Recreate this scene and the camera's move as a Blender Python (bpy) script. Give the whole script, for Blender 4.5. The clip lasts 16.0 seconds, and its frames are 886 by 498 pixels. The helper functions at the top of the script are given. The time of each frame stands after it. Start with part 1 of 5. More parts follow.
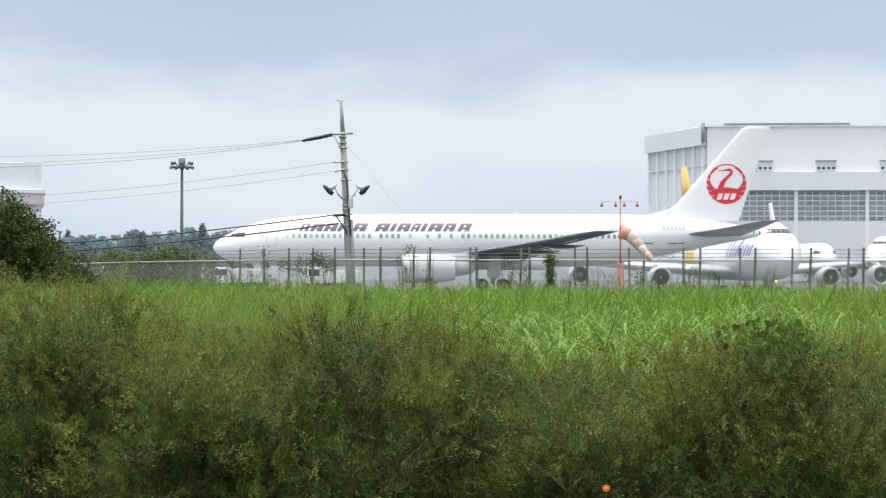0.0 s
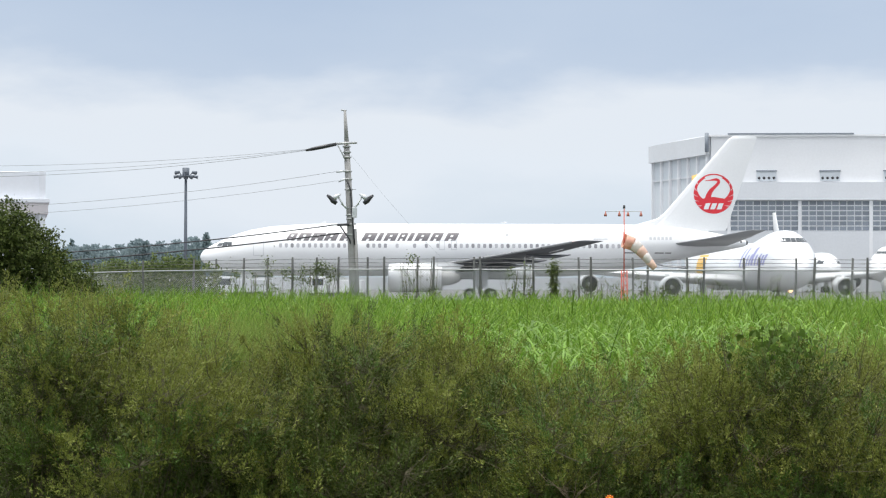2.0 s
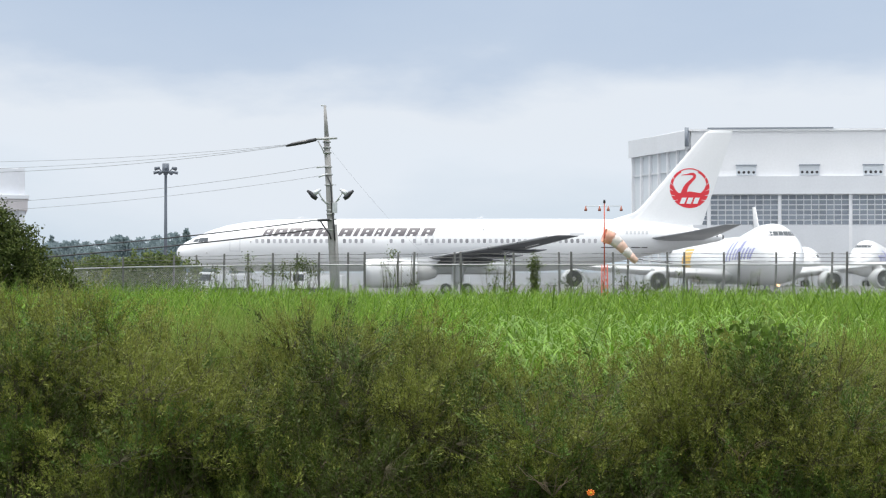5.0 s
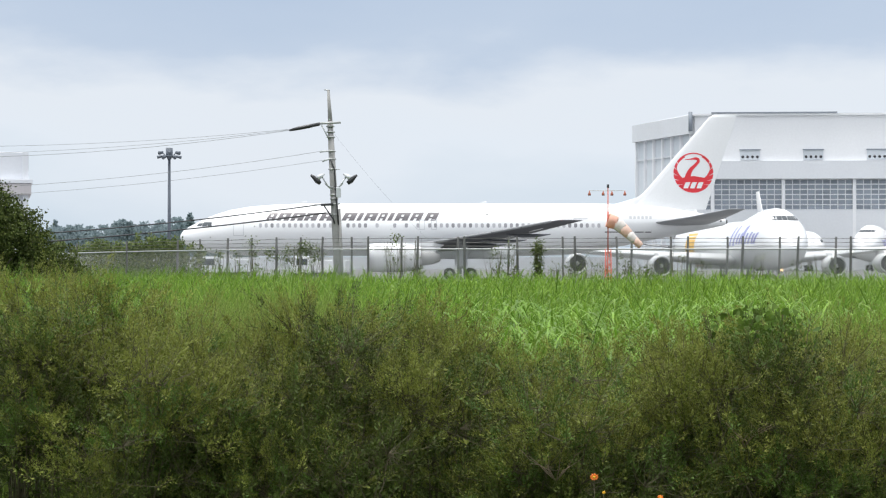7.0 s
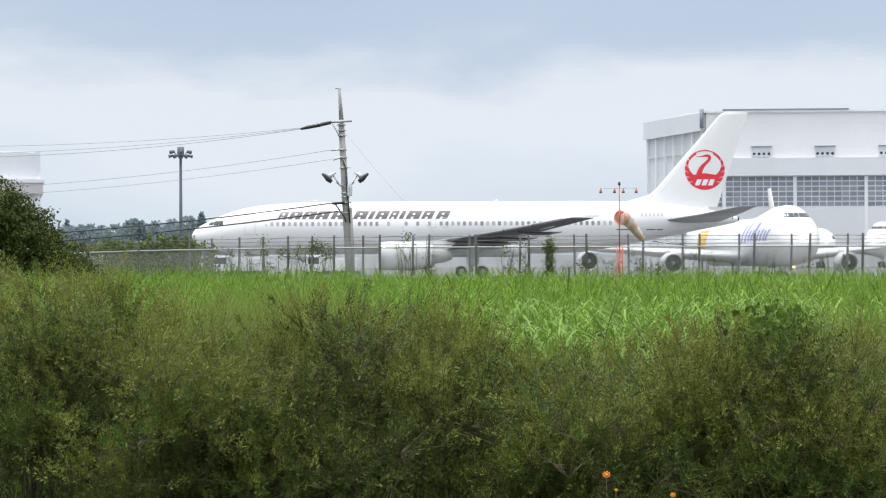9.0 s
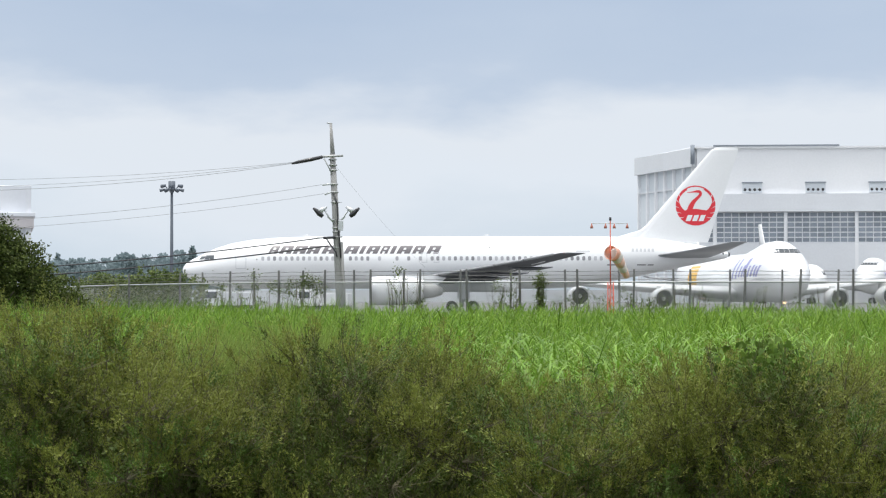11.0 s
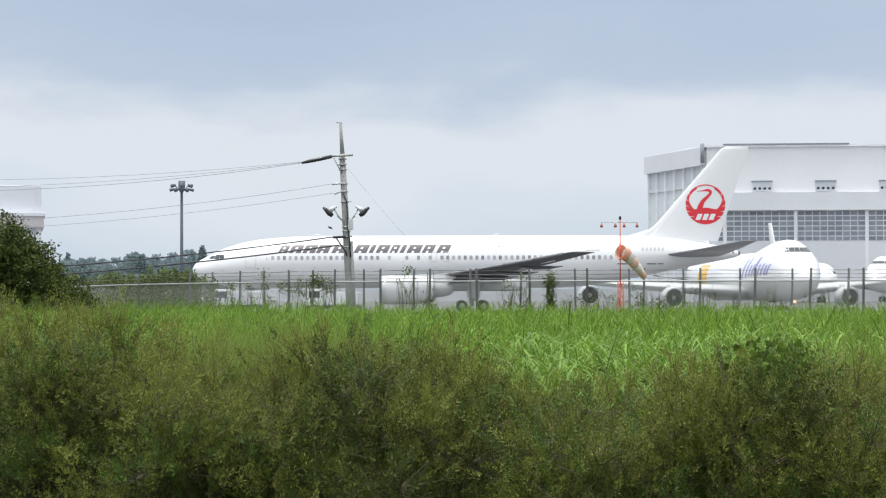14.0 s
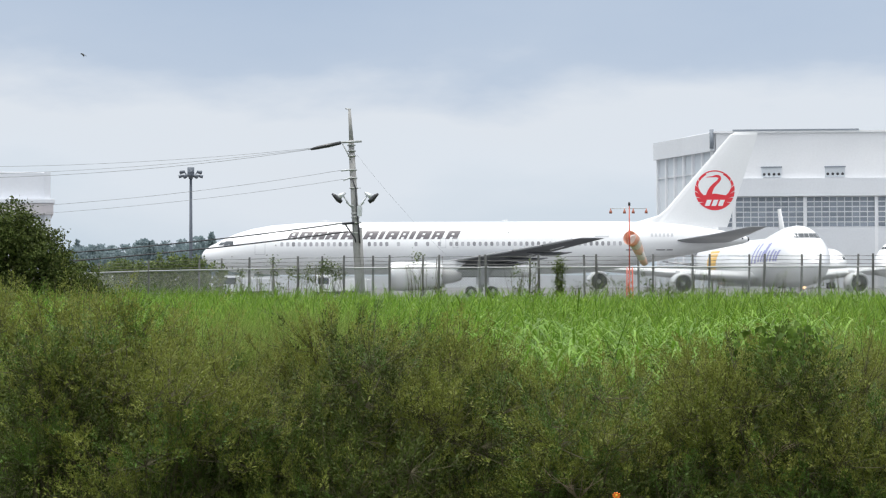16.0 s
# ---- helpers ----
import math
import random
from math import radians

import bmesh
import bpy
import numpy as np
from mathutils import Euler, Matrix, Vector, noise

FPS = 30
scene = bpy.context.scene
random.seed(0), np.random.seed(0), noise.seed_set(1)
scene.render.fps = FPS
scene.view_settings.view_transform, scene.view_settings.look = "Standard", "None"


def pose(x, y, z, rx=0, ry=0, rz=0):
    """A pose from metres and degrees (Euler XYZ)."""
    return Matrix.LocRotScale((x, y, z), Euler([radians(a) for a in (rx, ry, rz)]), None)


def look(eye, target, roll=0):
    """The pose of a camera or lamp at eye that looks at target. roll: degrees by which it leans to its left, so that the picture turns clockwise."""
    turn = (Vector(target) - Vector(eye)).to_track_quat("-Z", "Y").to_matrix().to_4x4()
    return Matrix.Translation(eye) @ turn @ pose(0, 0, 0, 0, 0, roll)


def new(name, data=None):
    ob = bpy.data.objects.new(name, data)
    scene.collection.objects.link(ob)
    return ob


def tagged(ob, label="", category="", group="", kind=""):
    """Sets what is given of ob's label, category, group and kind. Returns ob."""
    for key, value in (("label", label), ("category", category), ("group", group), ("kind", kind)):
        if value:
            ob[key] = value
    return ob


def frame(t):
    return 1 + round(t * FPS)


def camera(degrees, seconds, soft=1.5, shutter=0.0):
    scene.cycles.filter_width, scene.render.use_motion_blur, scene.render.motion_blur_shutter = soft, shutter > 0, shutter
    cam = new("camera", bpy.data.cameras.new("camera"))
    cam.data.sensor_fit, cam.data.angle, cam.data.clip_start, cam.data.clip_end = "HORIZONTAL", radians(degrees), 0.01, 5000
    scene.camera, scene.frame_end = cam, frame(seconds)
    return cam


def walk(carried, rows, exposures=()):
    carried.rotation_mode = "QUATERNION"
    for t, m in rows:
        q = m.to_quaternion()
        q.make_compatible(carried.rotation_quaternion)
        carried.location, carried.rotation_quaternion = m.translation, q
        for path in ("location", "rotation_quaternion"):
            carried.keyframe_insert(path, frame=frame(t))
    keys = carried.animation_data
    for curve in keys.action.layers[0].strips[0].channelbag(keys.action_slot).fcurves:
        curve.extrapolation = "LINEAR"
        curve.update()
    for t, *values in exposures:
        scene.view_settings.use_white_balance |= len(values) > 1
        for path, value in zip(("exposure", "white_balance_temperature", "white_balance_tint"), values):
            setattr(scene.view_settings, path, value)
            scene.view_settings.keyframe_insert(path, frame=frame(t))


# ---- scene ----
# camera: hand-held at eye height behind the shrubs, long lens
EYE = (0.0, 0.0, 1.6)
cam = camera(25.0, 16.0, soft=1.2)
PATH = [
    (0.0, 0.7311, -0.0998, 0.3498),
    (0.5, 0.9902, -0.2071, 0.3343),
    (1.0, 1.0185, -0.1634, 0.3821),
    (1.5, 1.0098, -0.2181, 0.4269),
    (2.0, 1.0046, -0.1543, 0.4557),
    (2.5, 1.2202, -0.1175, 0.3337),
    (3.0, 1.0615, -0.1992, 0.1556),
    (3.5, 0.9931, -0.1334, 0.1816),
    (4.0, 0.9572, 0.1211, -0.1200),
    (6.5, 0.6003, -0.0910, -0.0082),
    (7.0, 0.4212, 0.0000, 0.0000),
    (7.5, 0.1619, 0.1685, 0.0455),
    (8.0, 0.0766, 0.2345, 0.0653),
    (8.5, -0.0892, 0.1502, 0.1338),
    (9.0, 0.3676, 0.2027, 0.3308),
    (9.5, 1.1543, 0.1282, 0.2231),
    (12.0, 1.3811, 0.0358, 0.0578),
    (12.5, 1.3314, 0.0493, 0.1068),
    (13.0, 1.3161, 0.1034, 0.2478),
    (13.5, 1.2885, 0.1001, 0.3737),
    (14.0, 1.3443, 0.1169, 0.3514),
    (14.5, 1.2965, 0.1086, 0.5662),
    (15.0, 1.0771, 0.1574, 0.5724),
    (15.5, 0.9271, 0.0738, 0.6370),
    (16.0, 0.9504, 0.1646, 0.6131),
]
walk(cam, [(t, pose(*EYE, 90 + p, r, y)) for t, p, r, y in PATH], exposures=[(0.0, 0.04), (9.5, 0.04), (12.0, -0.03), (16.0, -0.06)])

# ---- world and sun: bright overcast ----
world = bpy.data.worlds.new("overcast_sky")
scene.world = world
world.use_nodes = True


def sky_nodes():
    nt = world.node_tree
    nt.nodes.clear()
    N, L = nt.nodes.new, nt.links.new
    out, bg = N("ShaderNodeOutputWorld"), N("ShaderNodeBackground")
    sky = N("ShaderNodeTexSky")
    sky.sky_type, sky.sun_disc = "NISHITA", False
    sky.sun_elevation, sky.sun_rotation = radians(78), radians(-123)
    tc, sep = N("ShaderNodeTexCoord"), N("ShaderNodeSeparateXYZ")
    L(tc.outputs["Generated"], sep.inputs[0])
    # cloud sheets: wide flat noise, finer near the horizon
    mp = N("ShaderNodeMapping")
    mp.inputs["Scale"].default_value = (9.0, 9.0, 26.0)
    mp.inputs["Location"].default_value = (1.3, 0.4, 0.75)
    L(tc.outputs["Generated"], mp.inputs[0])
    nz = N("ShaderNodeTexNoise")
    nz.inputs["Scale"].default_value, nz.inputs["Detail"].default_value = 1.0, 6.0
    nz.inputs["Roughness"].default_value = 0.52
    L(mp.outputs[0], nz.inputs["Vector"])
    # dark sheet: elevation plus noise
    add = N("ShaderNodeMath"); add.operation = "MULTIPLY_ADD"
    L(nz.outputs["Fac"], add.inputs[0]); add.inputs[1].default_value = 0.072
    # the dark sheet hangs lower in one stretch of the sky
    across = N("ShaderNodeMath"); across.operation = "MULTIPLY_ADD"
    L(sep.outputs["X"], across.inputs[0]); across.inputs[1].default_value = 2.0; across.inputs[2].default_value = 0.5
    hang = N("ShaderNodeValToRGB")
    hang.color_ramp.interpolation = "EASE"
    h = hang.color_ramp.elements
    h[0].position, h[0].color = 0.05, (0.2, 0.2, 0.2, 1)
    h[1].position, h[1].color = 0.80, (0.36, 0.36, 0.36, 1)
    for p, v in ((0.19, 0.65), (0.40, 0.78), (0.49, 0.56), (0.62, 0.45)):
        h.new(p).color = (v, v, v, 1)
    L(across.outputs[0], hang.inputs[0])
    lower = N("ShaderNodeMath"); lower.operation = "MULTIPLY_ADD"
    L(hang.outputs[0], lower.inputs[0]); lower.inputs[1].default_value = 0.04; lower.inputs[2].default_value = -0.0135
    total = N("ShaderNodeMath"); total.operation = "ADD"
    L(lower.outputs[0], total.inputs[0]); L(sep.outputs["Z"], total.inputs[1])
    L(total.outputs[0], add.inputs[2])
    ramp = N("ShaderNodeValToRGB")
    e = ramp.color_ramp.elements
    e[0].position, e[0].color = 0.033, (0.60, 0.72, 0.84, 1)
    e[1].position, e[1].color = 0.098, (0.815, 0.88, 0.965, 1)
    for p, c in ((0.126, (0.82, 0.875, 0.95, 1)), (0.150, (0.57, 0.67, 0.82, 1)), (0.20, (0.50, 0.61, 0.78, 1)), (0.36, (1.15, 1.19, 1.25, 1)), (0.9, (1.9, 1.95, 2.0, 1))):
        el = ramp.color_ramp.elements.new(p)
        el.color = c
    L(add.outputs[0], ramp.inputs[0])
    mix = N("ShaderNodeMix"); mix.data_type = "RGBA"
    mix.inputs["Factor"].default_value = 0.94
    skl = N("ShaderNodeMix"); skl.data_type = "RGBA"; skl.blend_type = "MULTIPLY"
    skl.inputs["Factor"].default_value = 1.0
    skl.inputs["B"].default_value = (0.1, 0.1, 0.1, 1)
    L(sky.outputs[0], skl.inputs["A"])
    L(skl.outputs["Result"], mix.inputs["A"])
    L(ramp.outputs[0], mix.inputs["B"])
    L(mix.outputs["Result"], bg.inputs[0])
    bg.inputs[1].default_value = 0.95
    L(bg.outputs[0], out.inputs[0])


sky_nodes()
sun = new("sun", bpy.data.lights.new("sun", "SUN"))
sun.data.energy, sun.data.angle, sun.data.color = 2.5, radians(10), (1.0, 0.97, 0.92)
sun.matrix_world = look((-14, -9, 80), (0, 0, 0))


# ---- materials ----
def mat(name, col, rough=0.6, metal=0.0, var=0.12, scale=3.0, fine=40.0, bump=0.0, island=0.0, rand=0.0, trans=0.0, tint=None, coat=0.0, spec=0.12):
    m = bpy.data.materials.new(name)
    m.use_nodes = True
    nt = m.node_tree
    N, L = nt.nodes.new, nt.links.new
    b = nt.nodes["Principled BSDF"]
    tc = N("ShaderNodeTexCoord")
    n1, n2 = N("ShaderNodeTexNoise"), N("ShaderNodeTexNoise")
    n1.inputs["Scale"].default_value, n2.inputs["Scale"].default_value = scale, fine
    n1.inputs["Detail"].default_value = n2.inputs["Detail"].default_value = 4
    for n in (n1, n2):
        L(tc.outputs["Object"], n.inputs["Vector"])
    s = N("ShaderNodeMath"); s.operation = "ADD"
    L(n1.outputs["Fac"], s.inputs[0]); L(n2.outputs["Fac"], s.inputs[1])
    val = s.outputs[0]
    mr = N("ShaderNodeMapRange")
    mr.inputs["From Min"].default_value, mr.inputs["From Max"].default_value = 0.6, 1.4
    mr.inputs["To Min"].default_value, mr.inputs["To Max"].default_value = 1 - var, 1 + var
    L(val, mr.inputs[0])
    val = mr.outputs[0]
    base = N("ShaderNodeRGB"); base.outputs[0].default_value = (*col, 1)
    colour = base.outputs[0]
    src = None
    if island:
        g = N("ShaderNodeNewGeometry"); src = g.outputs["Random Per Island"]
    elif rand:
        g = N("ShaderNodeObjectInfo"); src = g.outputs["Random"]
    if src:
        if tint:
            mx = N("ShaderNodeMix"); mx.data_type = "RGBA"
            L(src, mx.inputs["Factor"]); L(colour, mx.inputs["A"])
            mx.inputs["B"].default_value = (*tint, 1)
            colour = mx.outputs["Result"]
        k = island or rand
        m2 = N("ShaderNodeMapRange")
        m2.inputs["To Min"].default_value, m2.inputs["To Max"].default_value = 1 - k, 1 + k
        w = N("ShaderNodeMath"); w.operation = "MULTIPLY_ADD"; w.inputs[1].default_value = 7.31; w.inputs[2].default_value = 0.17
        L(src, w.inputs[0])
        fr = N("ShaderNodeMath"); fr.operation = "FRACT"; L(w.outputs[0], fr.inputs[0])
        L(fr.outputs[0], m2.inputs[0])
        mu = N("ShaderNodeMath"); mu.operation = "MULTIPLY"
        L(val, mu.inputs[0]); L(m2.outputs[0], mu.inputs[1])
        val = mu.outputs[0]
    mc = N("ShaderNodeVectorMath"); mc.operation = "SCALE"
    L(colour, mc.inputs[0]); L(val, mc.inputs["Scale"])
    L(mc.outputs[0], b.inputs["Base Color"])
    b.inputs["Roughness"].default_value, b.inputs["Metallic"].default_value = rough, metal
    b.inputs["Coat Weight"].default_value = coat
    if bump:
        bp = N("ShaderNodeBump"); bp.inputs["Strength"].default_value = bump; bp.inputs["Distance"].default_value = 0.02
        L(n2.outputs["Fac"], bp.inputs["Height"]); L(bp.outputs[0], b.inputs["Normal"])
    if trans:
        b.inputs["Specular IOR Level"].default_value = spec
        tr, ms = N("ShaderNodeBsdfTranslucent"), N("ShaderNodeMixShader")
        L(mc.outputs[0], tr.inputs[0]); ms.inputs[0].default_value = trans
        L(b.outputs[0], ms.inputs[1]); L(tr.outputs[0], ms.inputs[2])
        L(ms.outputs[0], nt.nodes["Material Output"].inputs[0])
    return m


def glow(name, col, power):
    m = bpy.data.materials.new(name)
    m.use_nodes = True
    b = m.node_tree.nodes["Principled BSDF"]
    b.inputs["Base Color"].default_value = b.inputs["Emission Color"].default_value = (*col, 1)
    b.inputs["Emission Strength"].default_value = power
    return m


M_PLANE = mat("white_aircraft_paint", (0.82, 0.83, 0.84), 0.28, var=0.03, scale=0.4, fine=6, coat=0.3)
M_STAB = mat("pale_grey_stabilizer_paint", (0.34, 0.35, 0.37), 0.35, var=0.08, scale=0.5, fine=5)
# wing grey made darker: the dim light on the underside is in the colour
M_WING = mat("shaded_wing_grey", (0.115, 0.12, 0.13), 0.35, var=0.10, scale=0.5, fine=5)
M_SLATGREY = mat("painted_slat_grey", (0.26, 0.27, 0.28), 0.35, 0.2, var=0.05)
M_SLAT = mat("bare_slat_metal", (0.72, 0.73, 0.74), 0.3, 0.7, var=0.05)
M_NACELLE = mat("nacelle_paint", (0.78, 0.79, 0.80), 0.3, var=0.04, scale=0.7, fine=8)
M_DARKMETAL = mat("dark_engine_metal", (0.07, 0.07, 0.075), 0.45, 0.6, var=0.2)
M_WINDOW = mat("cabin_window", (0.40, 0.40, 0.42), 0.25, var=0.1, rand=0.35)
M_COCKPIT = mat("cockpit_glass", (0.06, 0.07, 0.08), 0.12, var=0.1)
M_GREYLETTER = mat("grey_title_paint", (0.13, 0.12, 0.13), 0.4, var=0.05)
M_RED = mat("red_emblem_paint", (0.72, 0.035, 0.05), 0.4, var=0.04)
M_BLUELETTER = mat("blue_title_paint", (0.30, 0.31, 0.55), 0.4, var=0.08)
M_YELLOW = mat("yellow_paint", (0.80, 0.48, 0.08), 0.4, var=0.05)
M_TYRE = mat("tyre_rubber", (0.03, 0.03, 0.03), 0.85, var=0.2)
M_GEAR = mat("landing_gear_paint", (0.5, 0.5, 0.5), 0.45, var=0.1)
M_LINE = mat("door_outline_paint", (0.56, 0.57, 0.59), 0.4, var=0.05)
M_STEEL = mat("galvanised_steel", (0.42, 0.43, 0.43), 0.5, 0.4, var=0.15, scale=2, fine=30)
M_POST = mat("fence_post_steel", (0.16, 0.16, 0.155), 0.6, 0.2, var=0.2, scale=3, fine=30, rand=0.2)
M_MESH = mat("chain_link_wire", (0.33, 0.34, 0.34), 0.5, 0.4, var=0.1)
M_CONCPOLE = mat("weathered_concrete_pole", (0.31, 0.305, 0.30), 0.85, var=0.2, scale=2.5, fine=40, bump=0.3)
M_CABLE = mat("black_cable", (0.03, 0.03, 0.035), 0.6, var=0.1)
M_CABLEGREY = mat("grey_wire", (0.20, 0.21, 0.22), 0.6, var=0.1)
M_MAST = mat("dark_mast_paint", (0.13, 0.15, 0.18), 0.6, var=0.12, scale=0.5, fine=6)
M_LAMPBODY = mat("floodlight_housing", (0.62, 0.64, 0.66), 0.4, 0.3, var=0.1)
M_BLACK = mat("black_lamp_front", (0.03, 0.03, 0.035), 0.3, var=0.1)
M_HANGAR = mat("white_hangar_cladding", (0.79, 0.80, 0.82), 0.6, var=0.04, scale=0.12, fine=2)
M_HANGARGREY = mat("grey_hangar_cladding", (0.66, 0.68, 0.71), 0.6, var=0.05, scale=0.12, fine=2)
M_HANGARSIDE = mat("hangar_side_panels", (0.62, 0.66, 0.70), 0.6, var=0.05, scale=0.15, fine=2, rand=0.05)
M_HANGARDARK = mat("hangar_dark_trim", (0.24, 0.27, 0.31), 0.6, var=0.1)
M_GLASS = mat("hangar_window_glass", (0.24, 0.27, 0.31), 0.2, var=0.1, rand=0.18)
M_APRON = mat("apron_concrete", (0.17, 0.17, 0.17), 0.85, var=0.15, scale=0.08, fine=1.5)
M_GROUND = mat("rough_meadow_soil", (0.055, 0.085, 0.025), 0.95, var=0.35, scale=0.3, fine=6, bump=0.3)
M_GRASS = mat("long_grass_blades", (0.095, 0.198, 0.020), 0.42, var=0.15, scale=0.25, fine=3, island=0.35, trans=0.4, tint=(0.21, 0.325, 0.05))
M_REED = mat("broad_reed_blades", (0.125, 0.25, 0.026), 0.45, var=0.15, scale=0.5, fine=5, island=0.3, trans=0.35, tint=(0.24, 0.37, 0.07), spec=0.3)
M_LEAF = mat("small_olive_leaves", (0.092, 0.119, 0.020), 0.6, var=0.6, scale=4.0, fine=11, island=0.12, trans=0.2, tint=(0.165, 0.195, 0.036), spec=0.2)
# also painted shade, inside and low on the shrubs
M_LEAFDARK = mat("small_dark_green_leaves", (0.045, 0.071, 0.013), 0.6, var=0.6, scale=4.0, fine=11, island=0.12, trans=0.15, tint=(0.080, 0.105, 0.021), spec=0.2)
M_LEAFGREEN = mat("fresh_green_small_leaves", (0.070, 0.120, 0.020), 0.55, var=0.5, scale=4.0, fine=11, island=0.12, trans=0.2, tint=(0.105, 0.175, 0.036), spec=0.25)
M_LEAFBROWN = mat("brownish_seeding_leaves", (0.135, 0.160, 0.028), 0.6, var=0.6, scale=4.0, fine=11, island=0.12, trans=0.2, tint=(0.225, 0.230, 0.055), spec=0.2)
# young growth; its paleness also paints the lit tops of the shrubs
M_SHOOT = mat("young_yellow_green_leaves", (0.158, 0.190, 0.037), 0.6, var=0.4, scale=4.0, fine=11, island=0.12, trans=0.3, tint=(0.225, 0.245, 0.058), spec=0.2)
M_BROADREED = mat("broad_arching_reed_blades", (0.115, 0.235, 0.018), 0.45, var=0.15, scale=0.5, fine=5, island=0.3, trans=0.35, tint=(0.205, 0.335, 0.048), spec=0.4)
M_WEED = mat("pale_seeding_weeds", (0.15, 0.225, 0.045), 0.7, var=0.3, scale=2.0, fine=8, island=0.3, trans=0.4, tint=(0.27, 0.34, 0.09))
M_LEAFBIG = mat("broad_vine_leaves", (0.060, 0.115, 0.018), 0.5, var=0.25, scale=6, fine=40, island=0.3, trans=0.3, tint=(0.13, 0.205, 0.038))
M_TREELEAF = mat("dark_tree_leaves", (0.036, 0.057, 0.014), 0.55, var=0.25, scale=1.2, fine=6, island=0.5, trans=0.25, tint=(0.10, 0.125, 0.032))
M_VINE = mat("fence_vine_leaves", (0.078, 0.118, 0.038), 0.55, var=0.2, island=0.5, trans=0.3, tint=(0.18, 0.215, 0.08))
M_TWIG = mat("bare_tan_twigs", (0.20, 0.15, 0.10), 0.8, var=0.25, fine=60)
M_STEM = mat("reddish_brown_stems", (0.078, 0.068, 0.034), 0.8, var=0.25, fine=60)
M_BARK = mat("tree_bark", (0.09, 0.075, 0.06), 0.9, var=0.3, bump=0.4)
# pale blue-green: the haze of distance is mixed into the leaf colour
M_FARTREE = mat("haze_tinted_foliage", (0.26, 0.325, 0.345), 0.95, var=0.12, scale=0.1, fine=0.8, island=0.03, trans=0.5)
M_ORANGEDEEP = mat("strong_orange_cloth", (0.90, 0.58, 0.47), 0.8, var=0.08, trans=0.35)
M_LAMPRED = mat("brown_red_lamp_paint", (0.36, 0.12, 0.08), 0.6, var=0.15)
M_ORANGE = mat("faded_orange_cloth", (0.92, 0.70, 0.60), 0.8, var=0.08, trans=0.35)
M_WHITECLOTH = mat("white_cloth", (0.90, 0.86, 0.84), 0.8, var=0.06, trans=0.35)
M_REDPAINT = mat("orange_red_mast_paint", (0.62, 0.12, 0.07), 0.6, var=0.15)
M_BUILDING = mat("white_building_wall", (0.70, 0.72, 0.76), 0.7, var=0.04, scale=0.2, fine=2)
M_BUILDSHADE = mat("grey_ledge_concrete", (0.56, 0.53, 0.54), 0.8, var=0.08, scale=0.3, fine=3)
M_BIRD = mat("black_bird_feathers", (0.02, 0.02, 0.022), 0.7, var=0.2)
M_PETAL = mat("orange_petals", (0.85, 0.20, 0.02), 0.6, var=0.1)
M_PETALCORE = mat("yellow_flower_core", (0.75, 0.45, 0.03), 0.7, var=0.1)
M_HEADLIGHT = glow("lit_landing_light", (1.0, 0.62, 0.33), 3.5)


# ---- mesh helpers ----
def obj(name, verts, faces, material, parent=None, smooth=False, label=""):
    me = bpy.data.meshes.new(name)
    me.from_pydata([tuple(v) for v in verts], [], [tuple(f) for f in faces])
    me.materials.append(material)
    if smooth:
        me.polygons.foreach_set("use_smooth", [True] * len(me.polygons))
    me.update()
    ob = new(name, me)
    if parent:
        ob.parent = parent
    if label:
        tagged(ob, label)
    return ob


def shared(name, me, parent, m):
    ob = new(name, me)
    ob.parent = parent
    ob.matrix_basis = m
    return ob


def box_vf(x0, y0, z0, x1, y1, z1):
    v = [(x, y, z) for z in (z0, z1) for y in (y0, y1) for x in (x0, x1)]
    return v, [(0, 2, 3, 1), (4, 5, 7, 6), (0, 1, 5, 4), (2, 6, 7, 3), (0, 4, 6, 2), (1, 3, 7, 5)]


def join_vf(pieces):
    V, F = [], []
    for v, f in pieces:
        o = len(V)
        V.extend(v)
        F.extend(tuple(i + o for i in q) for q in f)
    return V, F


def box(name, x0, y0, z0, x1, y1, z1, material, parent=None, bevel=0.0, label=""):
    ob = obj(name, *box_vf(x0, y0, z0, x1, y1, z1), material, parent, label=label)
    if bevel:
        b = ob.modifiers.new("bevel", "BEVEL")
        b.width, b.segments = bevel, 2
    return ob


def tube_vf(pts, radii, n=10, cap=True):
    pts = [Vector(p) for p in pts]
    V, F = [], []
    for i, p in enumerate(pts):
        d = (pts[min(i + 1, len(pts) - 1)] - pts[max(i - 1, 0)]).normalized()
        a = Vector((0, 1, 0)) if abs(d.y) < 0.9 else Vector((1, 0, 0))
        u = d.cross(a).normalized()
        w = d.cross(u)
        r = radii[i] if hasattr(radii, "__len__") else radii
        for k in range(n):
            t = 2 * math.pi * k / n
            V.append(tuple(p + u * (r * math.cos(t)) + w * (r * math.sin(t))))
    for i in range(len(pts) - 1):
        for k in range(n):
            a, b = i * n + k, i * n + (k + 1) % n
            F.append((a, b, b + n, a + n))
    if cap:
        F.append(tuple(range(n))[::-1])
        F.append(tuple(range((len(pts) - 1) * n, len(pts) * n)))
    return V, F


def tube(name, pts, radii, material, parent=None, n=10, label=""):
    return obj(name, *tube_vf(pts, radii, n), material, parent, True, label)


def thing(name, m, label, category, group="", kind=""):
    e = new(name)
    e.empty_display_size = 0.2
    e.matrix_basis = m
    return tagged(e, label, category, group, kind)


